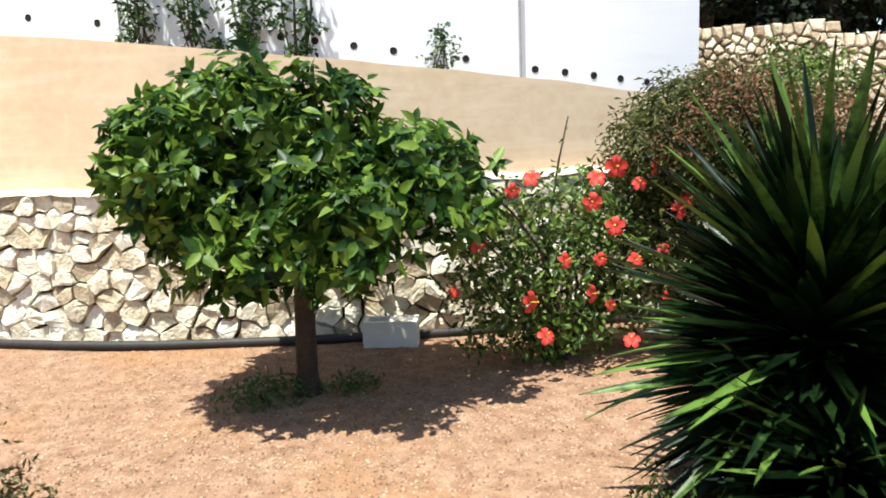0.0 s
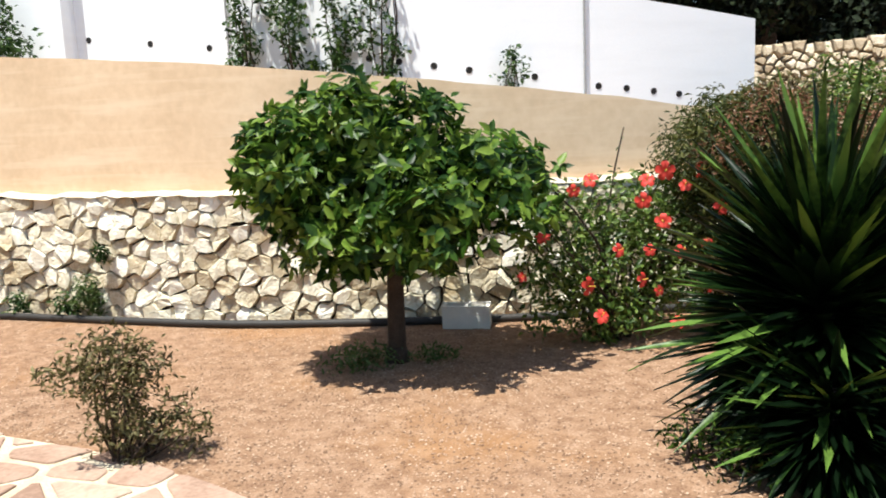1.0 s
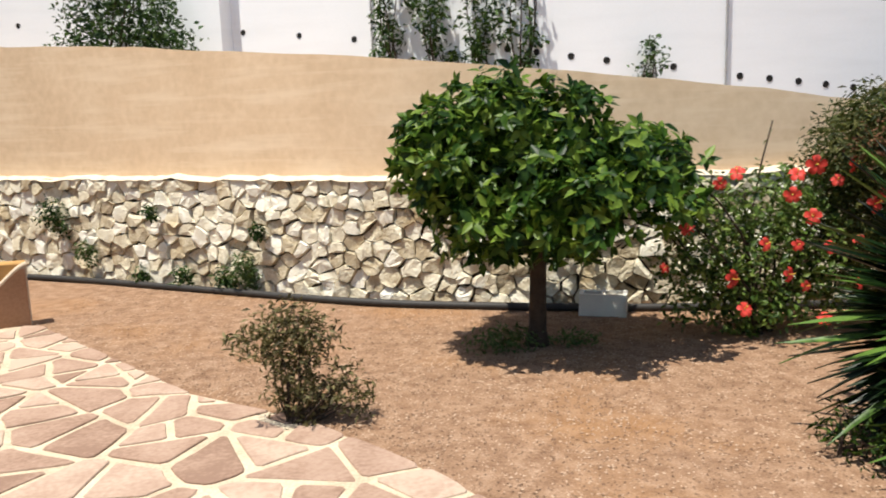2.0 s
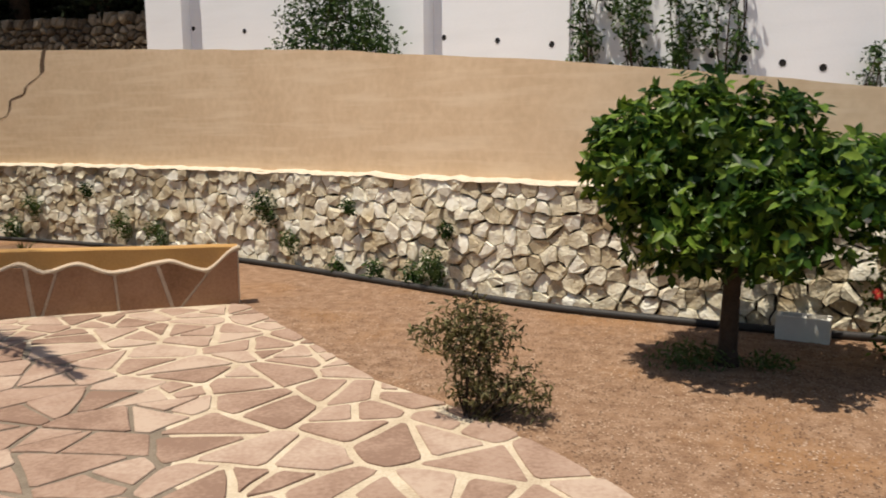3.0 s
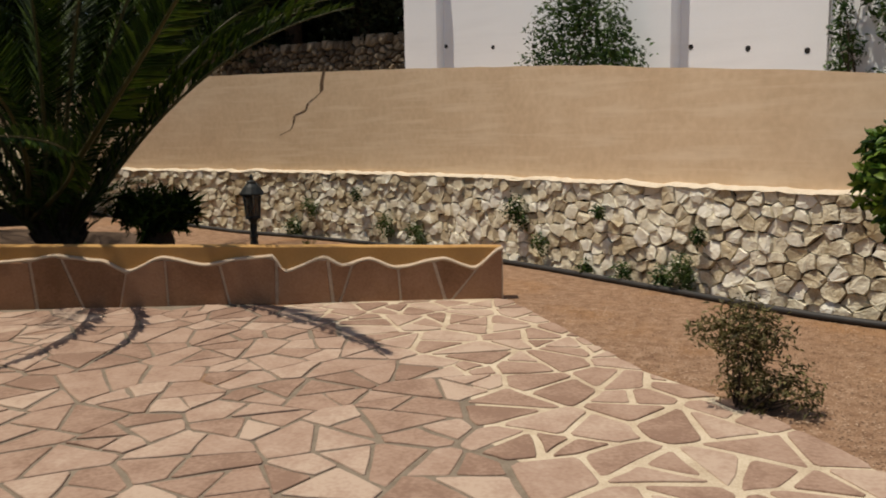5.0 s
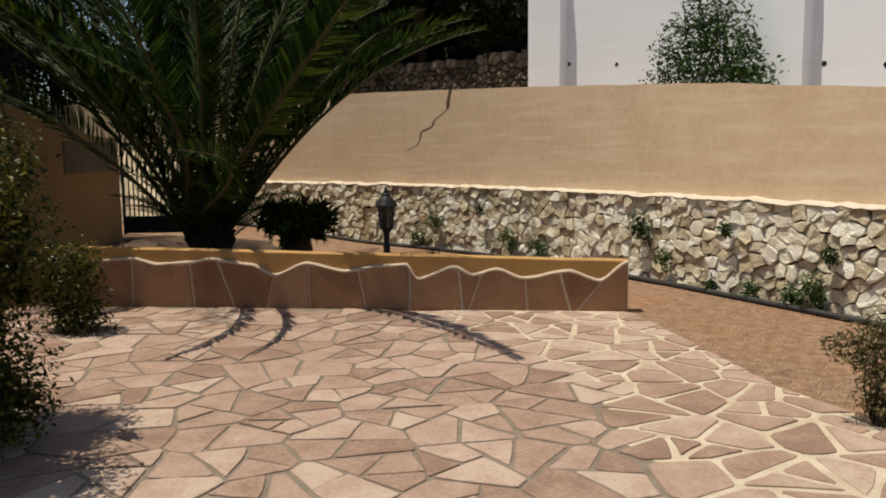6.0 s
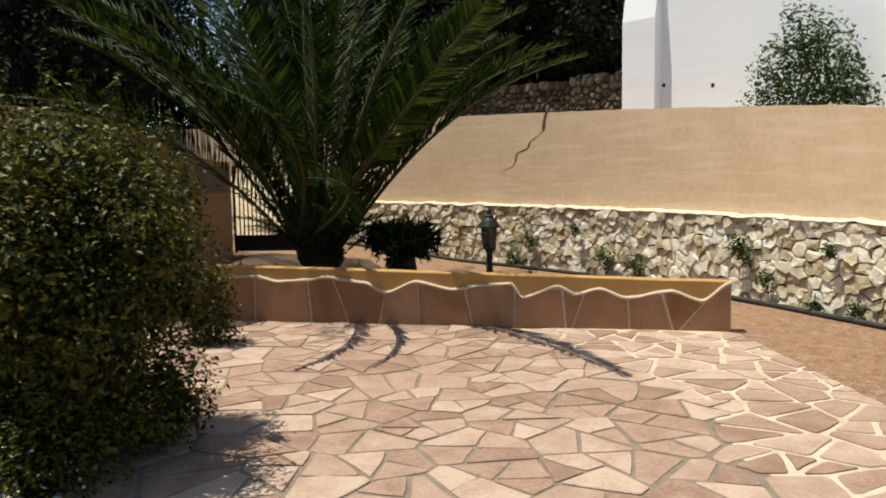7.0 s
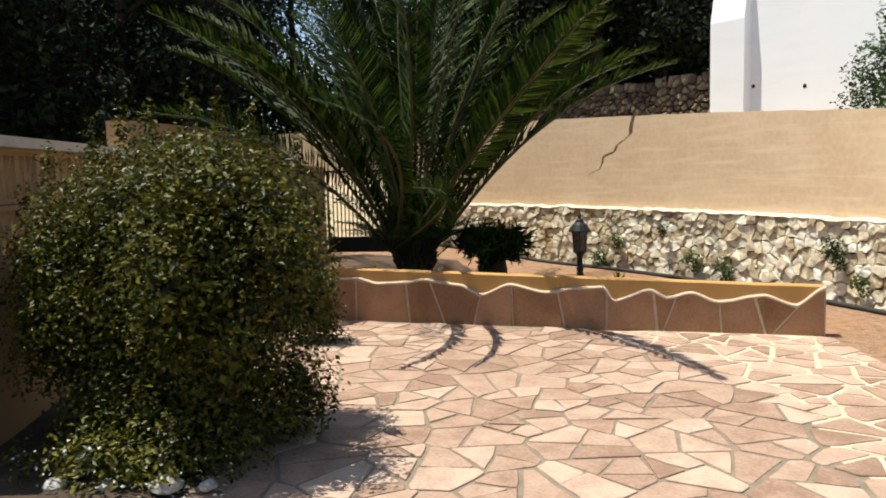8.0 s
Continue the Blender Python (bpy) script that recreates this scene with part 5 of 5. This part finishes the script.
# white blossom scattered low on the shrub
part_ob = thing("fallen_petals", (-4.3, 0.15, 0.0), "pale fallen petals under the shrub", "petals", kind="stuff")
part("petals", crown("petals", [(0, 0, 0.02, 0.7, 0.5, 0.02)], 260, 0.03, L_SHOOT, 3, 0.8, 0.0, 2.0), None, part_ob)


# ---- soil under the shrub ----
def build_soil():
    h, n = Heap(), 24
    for k in range(n + 1):
        y = -4.0 + 7.6 * k / n
        edge = float(np.interp(y, (-6, -1, 0.3, 1.6, 4.06), (-3.4, -3.6, -4.1, -5.3, -8.5))) + 0.06 * noise.noise((y * 2, 0, 0))
        back = float(np.interp(y, (-4, -0.7, 2.4, 4.2), (-6.0, -5.3, -8.4, -9.6)))
        for i in range(6):
            q = i / 5
            h.v.append((edge + (back - edge) * q, y, 0.014 + 0.05 * math.sin(math.pi * q) + 0.015 * noise.noise((y * 3, q * 5, 1))))
    h.f = [(k * 6 + i, k * 6 + i + 1, k * 6 + i + 7, k * 6 + i + 6) for k in range(n) for i in range(5)]
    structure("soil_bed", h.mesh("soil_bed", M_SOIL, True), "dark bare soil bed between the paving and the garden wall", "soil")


build_soil()


def build_bed():
    """Dark planting soil behind the planter wall, under the palm."""
    h, n, m = Heap(), 40, 22
    for k in range(n + 1):
        s = 3.5 + 4.1 * k / n
        deep = 6.0 * min(1, 0.24 + (s - 3.5) / 2.8) + 0.25 * noise.noise((s * 1.9, 4, 0))
        for i in range(m):
            d = 0.185 + (deep - 0.185) * i / (m - 1)
            x, y, _ = planter_point(s, d, 0)
            rim = min(1, 5 * (1 - i / (m - 1)), 5 * k / n)
            h.v.append((x, y, ground_height(x, y) - 0.012 + rim * (0.085 + 0.02 * noise.noise((x * 4, y * 4, 2)))))
    h.f = [(k * m + i, k * m + i + 1, k * m + i + m + 1, k * m + i + m) for k in range(n) for i in range(m - 1)]
    structure("soil_bed_palm", h.mesh("soil_bed_palm", M_BEDSOIL, True), "dark brown planting soil behind the planter wall", "soil")


build_bed()

# ---- pebbles on the gravel ----
EDGE = [(-2.2, 6.62), (-1.2, 5.27), (-0.62, 4.47), (-0.05, 4.02), (0.42, 3.42), (0.74, 2.95), (1.15, 2.2), (1.55, 1.2), (1.8, 0.0), (1.9, -2), (1.9, -6)]


def edge_x(y):
    ys = [p[1] for p in EDGE][::-1]
    return float(np.interp(y, ys, [p[0] for p in EDGE][::-1]))


def build_pebbles():
    rng = np.random.default_rng(4)
    octa = np.array([(1, 0, 0), (0, 1, 0), (-1, 0, 0), (0, -1, 0), (0, 0, 0.75), (0, 0, -0.5)])
    faces = np.array([(0, 1, 4), (1, 2, 4), (2, 3, 4), (3, 0, 4)])
    pts = []
    while len(pts) < 46000:
        x, y = rng.uniform(-2.6, 5.2), rng.uniform(1.6, 8.6)
        if x > edge_x(y) + 0.03 and rng.random() < min(1, 5.0 / (1 + (x - 0.8) ** 2 + (y - 2.2) ** 2) + 0.3):
            pts.append((x, y, ground_height(x, y) + 0.012 * noise.noise((x * 1.3, y * 1.3, 0))))
    p = np.array(pts)
    n = len(p)
    s = rng.uniform(0.0035, 0.009, n)
    a = rng.uniform(0, 6.28, n)
    c, d = np.cos(a)[:, None], np.sin(a)[:, None]
    shape = octa[None] * rng.uniform(0.7, 1.3, (n, 1, 3)) * s[:, None, None]
    x, y = shape[..., 0] * c - shape[..., 1] * d, shape[..., 0] * d + shape[..., 1] * c
    v = np.stack([x, y, shape[..., 2] + s[:, None] * 0.25], -1) + p[:, None]
    me = bpy.data.meshes.new("pebbles")
    me.vertices.add(6 * n)
    me.vertices.foreach_set("co", v.ravel())
    tri = (faces[None] + np.arange(n)[:, None, None] * 6).reshape(-1).astype(np.int32)
    me.loops.add(len(tri))
    me.loops.foreach_set("vertex_index", tri)
    me.polygons.add(len(tri) // 3)
    me.polygons.foreach_set("loop_start", np.arange(0, len(tri), 3, dtype=np.int32))
    me.update(calc_edges=True)
    me.materials.append(M_PEBBLE)
    tagged(new("pebbles", me), "loose pinkish pebbles strewn over the gravel", "pebbles", kind="stuff")


build_pebbles()


# ---- crazy paving ----
def left_x(y):
    return float(np.interp(y, (-6, -1, 0.3, 1.6, 4.06), (-3.4, -3.6, -4.1, -5.3, -8.5)))


def on_paving(x, y):
    v = Vector((x, y)) - P0
    return x < edge_x(y) - 0.02 and v.dot(P_BACK) < -0.03 and x > left_x(y)


def build_paving():
    ys = [-6 + 0.3 * k for k in range(60)]

    def strip(z, x_of0, x_of1, name, mat, label=""):
        h = Heap()
        rows = []
        for y in ys:
            x0, x1 = x_of0(y), x_of1(y)
            # the planter's line closes the paving at the back
            lim = P0.x + (y - P0.y) * (P_DIR.x / P_DIR.y)
            x0 = max(x0, lim) if y > P1.y else x0
            if x1 - x0 > 0.02:
                rows.append((x0, x1, y))
        for x0, x1, y in rows:
            h.v += [(x0, y, z), (x1, y, z), (x0, y, -0.05), (x1, y, -0.05)]
        for k in range(len(rows) - 1):
            i, j = 4 * k, 4 * k + 4
            h.f += [(i, i + 1, j + 1, j), (i + 1, i + 3, j + 3, j + 1), (i + 2, i, j, j + 2)]
        return h.mesh(name, mat)

    def seam(y):
        return float(np.interp(y, (-6, 0, 2.5, 3.2, 3.8, 4.3, 4.72, 5.3, 5.9, 6.6), (0.3, 0.1, -0.9, -1.43, -1.6, -2.1, -2.68, -3.7, -4.4, -5.2))) - 0.06 * math.sin(y * 9)

    pave = structure("pavement", strip(0.008, left_x, seam, "pavement", M_GROUT_GREY), "crazy paving of pink sandstone flags with grey joints", "paving")
    part("cream_bed", strip(0.009, seam, edge_x, "cream_bed", M_GROUT_CREAM), None, pave, "newer bed with wide cream joints")
    rng = random.Random(9)
    step = 0.56
    pts = []
    for j in range(-13, 15):
        for i in range(-19, 6):
            pts.append(((i + 0.5 * (j % 2)) * step + rng.uniform(-.24, .24), j * step * 0.88 + rng.uniform(-.24, .24)))
    rest, made = Heap(), 0
    for poly in [q for c in cells(pts, 0.0, 0.95) for q in shatter(c, 0.095, rng)]:
        px, py = sum(x for x, _ in poly) / len(poly), sum(y for _, y in poly) / len(poly)
        if px > left_x(py) and abs(px - edge_x(py)) < 0.7:
            # trimmed to the edge of the bed
            dx = (edge_x(py + 0.12) - edge_x(py - 0.12)) / 0.24
            poly = clip(poly, 1.0, -dx, edge_x(py) - dx * py + 0.03)
            if len(poly) < 3 or area(poly) < 0.006:
                continue
            px, py = sum(x for x, _ in poly) / len(poly), sum(y for _, y in poly) / len(poly)
        if not on_paving(px, py):
            continue
        poly = inset(clip(poly, P_BACK.x, P_BACK.y, P_BACK.dot(P0) - 0.03), rng.uniform(0.006, 0.019) + (0.010 if px > seam(py) else 0))
        if len(poly) < 3:
            continue
        cx, cy = sum(x for x, _ in poly) / len(poly), sum(y for _, y in poly) / len(poly)
        ragged = []
        for (x, y), (x2, y2) in zip(poly, poly[1:] + poly[:1]):
            ragged.append((x + rng.uniform(-.008, .008), y + rng.uniform(-.008, .008)))
            if math.hypot(x2 - x, y2 - y) > 0.12:
                w = rng.uniform(0.35, 0.65)
                ragged.append((x + (x2 - x) * w + rng.uniform(-.011, .011), y + (y2 - y) * w + rng.uniform(-.011, .011)))
        # corners worn round, most of all where the wide joints show them
        k = 0.16 if cx > seam(cy) else rng.uniform(0.05, 0.13)
        worn = []
        for i, (x, y) in enumerate(ragged):
            (xa, ya), (xb, yb) = ragged[i - 1], ragged[(i + 1) % len(ragged)]
            worn += [(x + (xa - x) * k, y + (ya - y) * k), (x + (xb - x) * k, y + (yb - y) * k)]
        ragged = worn
        poly = ragged
        z, m = 0.017 + rng.uniform(-0.003, 0.004), len(poly)
        tilt = (rng.uniform(-.006, .006), rng.uniform(-.006, .006))
        low = [(x - cx, y - cy, 0.0) for x, y in poly]
        mid = [(x - cx, y - cy, z - 0.004 + tilt[0] * (x - cx) + tilt[1] * (y - cy)) for x, y in poly]
        top = [((x - cx) * 0.965, (y - cy) * 0.965, z + tilt[0] * (x - cx) + tilt[1] * (y - cy)) for x, y in poly]
        faces = [(i, (i + 1) % m, (i + 1) % m + m, i + m) for i in range(m)] + [(i + m, (i + 1) % m + m, (i + 1) % m + 2 * m, i + 2 * m) for i in range(m)] + [tuple(2 * m + i for i in range(m))]
        if made < 300 and -4.6 < cx < 1.2 and 0.4 < cy < 6.6:
            part("flagstone", mesh_of("flagstone", low + mid + top, faces, M_FLAG), None, pave, at=Matrix.Translation((cx, cy, 0)))
            made += 1
        else:
            rest.add([(x + cx, y + cy, q) for x, y, q in low + mid + top], faces)
    tagged(part("flagstones", rest.mesh("flagstones", M_FLAG_ISLE), None, pave, "pink sandstone flags"), kind="stuff")


build_paving()


# ---- stones of the retaining wall ----
def build_stones():
    rng = random.Random(2)
    pts = []
    s_lo, s_hi = BASE.s_of_x(7.5), BASE.s_of_x(-16)
    for r in range(8):
        s = s_lo + rng.uniform(0, 0.2)
        while s < s_hi:
            wide = rng.choice((rng.uniform(0.09, 0.16), rng.uniform(0.15, 0.29)))
            pts.append((s + wide / 2, (r + 0.5) * STONE_TOP / 8 + rng.uniform(-.06, .06)))
            s += wide
    rest, made = Heap(), 0
    a, b = BASE.s_of_x(2.2), BASE.s_of_x(-1.6)
    for poly in cells(pts, 0.0, 0.4, 1.2):
        poly = clip(clip(poly, 0, -1, -0.005), 0, 1, STONE_TOP - 0.01) if len(poly) > 2 else poly
        poly = inset(poly, rng.uniform(0.002, 0.008)) if len(poly) > 2 else poly
        if len(poly) < 3 or area(poly) < 0.0015:
            continue
        ps = poly[0][0]
        # break the straight edges: a jittered point on each long side
        line = []
        for i, p in enumerate(poly):
            q = poly[(i + 1) % len(poly)]
            line.append((p[0] + rng.uniform(-.008, .008), p[1] + rng.uniform(-.008, .008)))
            if math.hypot(q[0] - p[0], q[1] - p[1]) > 0.10:
                line.append(((p[0] + q[0]) / 2 + rng.uniform(-.016, .016), (p[1] + q[1]) / 2 + rng.uniform(-.016, .016)))
        cs, cz = sum(p[0] for p in line) / len(line), sum(p[1] for p in line) / len(line)
        wide, tall = (max(p[i] for p in line) - min(p[i] for p in line) for i in (0, 1))
        proud, m = rng.uniform(0.020, 0.060), len(line)
        ts, tz = rng.uniform(-.10, .10), rng.uniform(-.22, 0.02)

        def put(s, z, o):
            return (*BASE.at(s, 0.055 - o), z)

        front = []
        for s, z in line:
            k = rng.uniform(0.91, 0.985)
            fs, fz = cs + (s - cs) * k, cz + (z - cz) * k
            front.append(put(fs, fz, proud + 0.012 + ts * (fs - cs) + tz * (fz - cz) + rng.uniform(-.009, .009)))
        v = [put(s, z, -0.03) for s, z in line] + [put(s, z, proud * 0.75) for s, z in line] + front + [put(cs + rng.uniform(-.35, .35) * wide, cz + rng.uniform(-.35, .35) * tall, proud + 0.012 + rng.uniform(-.004, 0.012))]
        faces = [(i + m, (i + 1) % m + m, (i + 1) % m, i) for i in range(m)] + [(i + 2 * m, (i + 1) % m + 2 * m, (i + 1) % m + m, i + m) for i in range(m)] + [((i + 1) % m + 2 * m, i + 2 * m, 3 * m) for i in range(m)]
        if a < ps < b and made < 300:
            ox, oy = BASE.at(cs, 0)
            part("stone", mesh_of("stone", [(x - ox, y - oy, z - cz) for x, y, z in v], faces, M_STONE), None, wall_stone, at=Matrix.Translation((ox, oy, cz)))
            made += 1
        else:
            rest.add(v, faces)
    tagged(part("stones", rest.mesh("stones", M_STONE_ISLE), None, wall_stone, "pale limestone rubble"), kind="stuff")


build_stones()
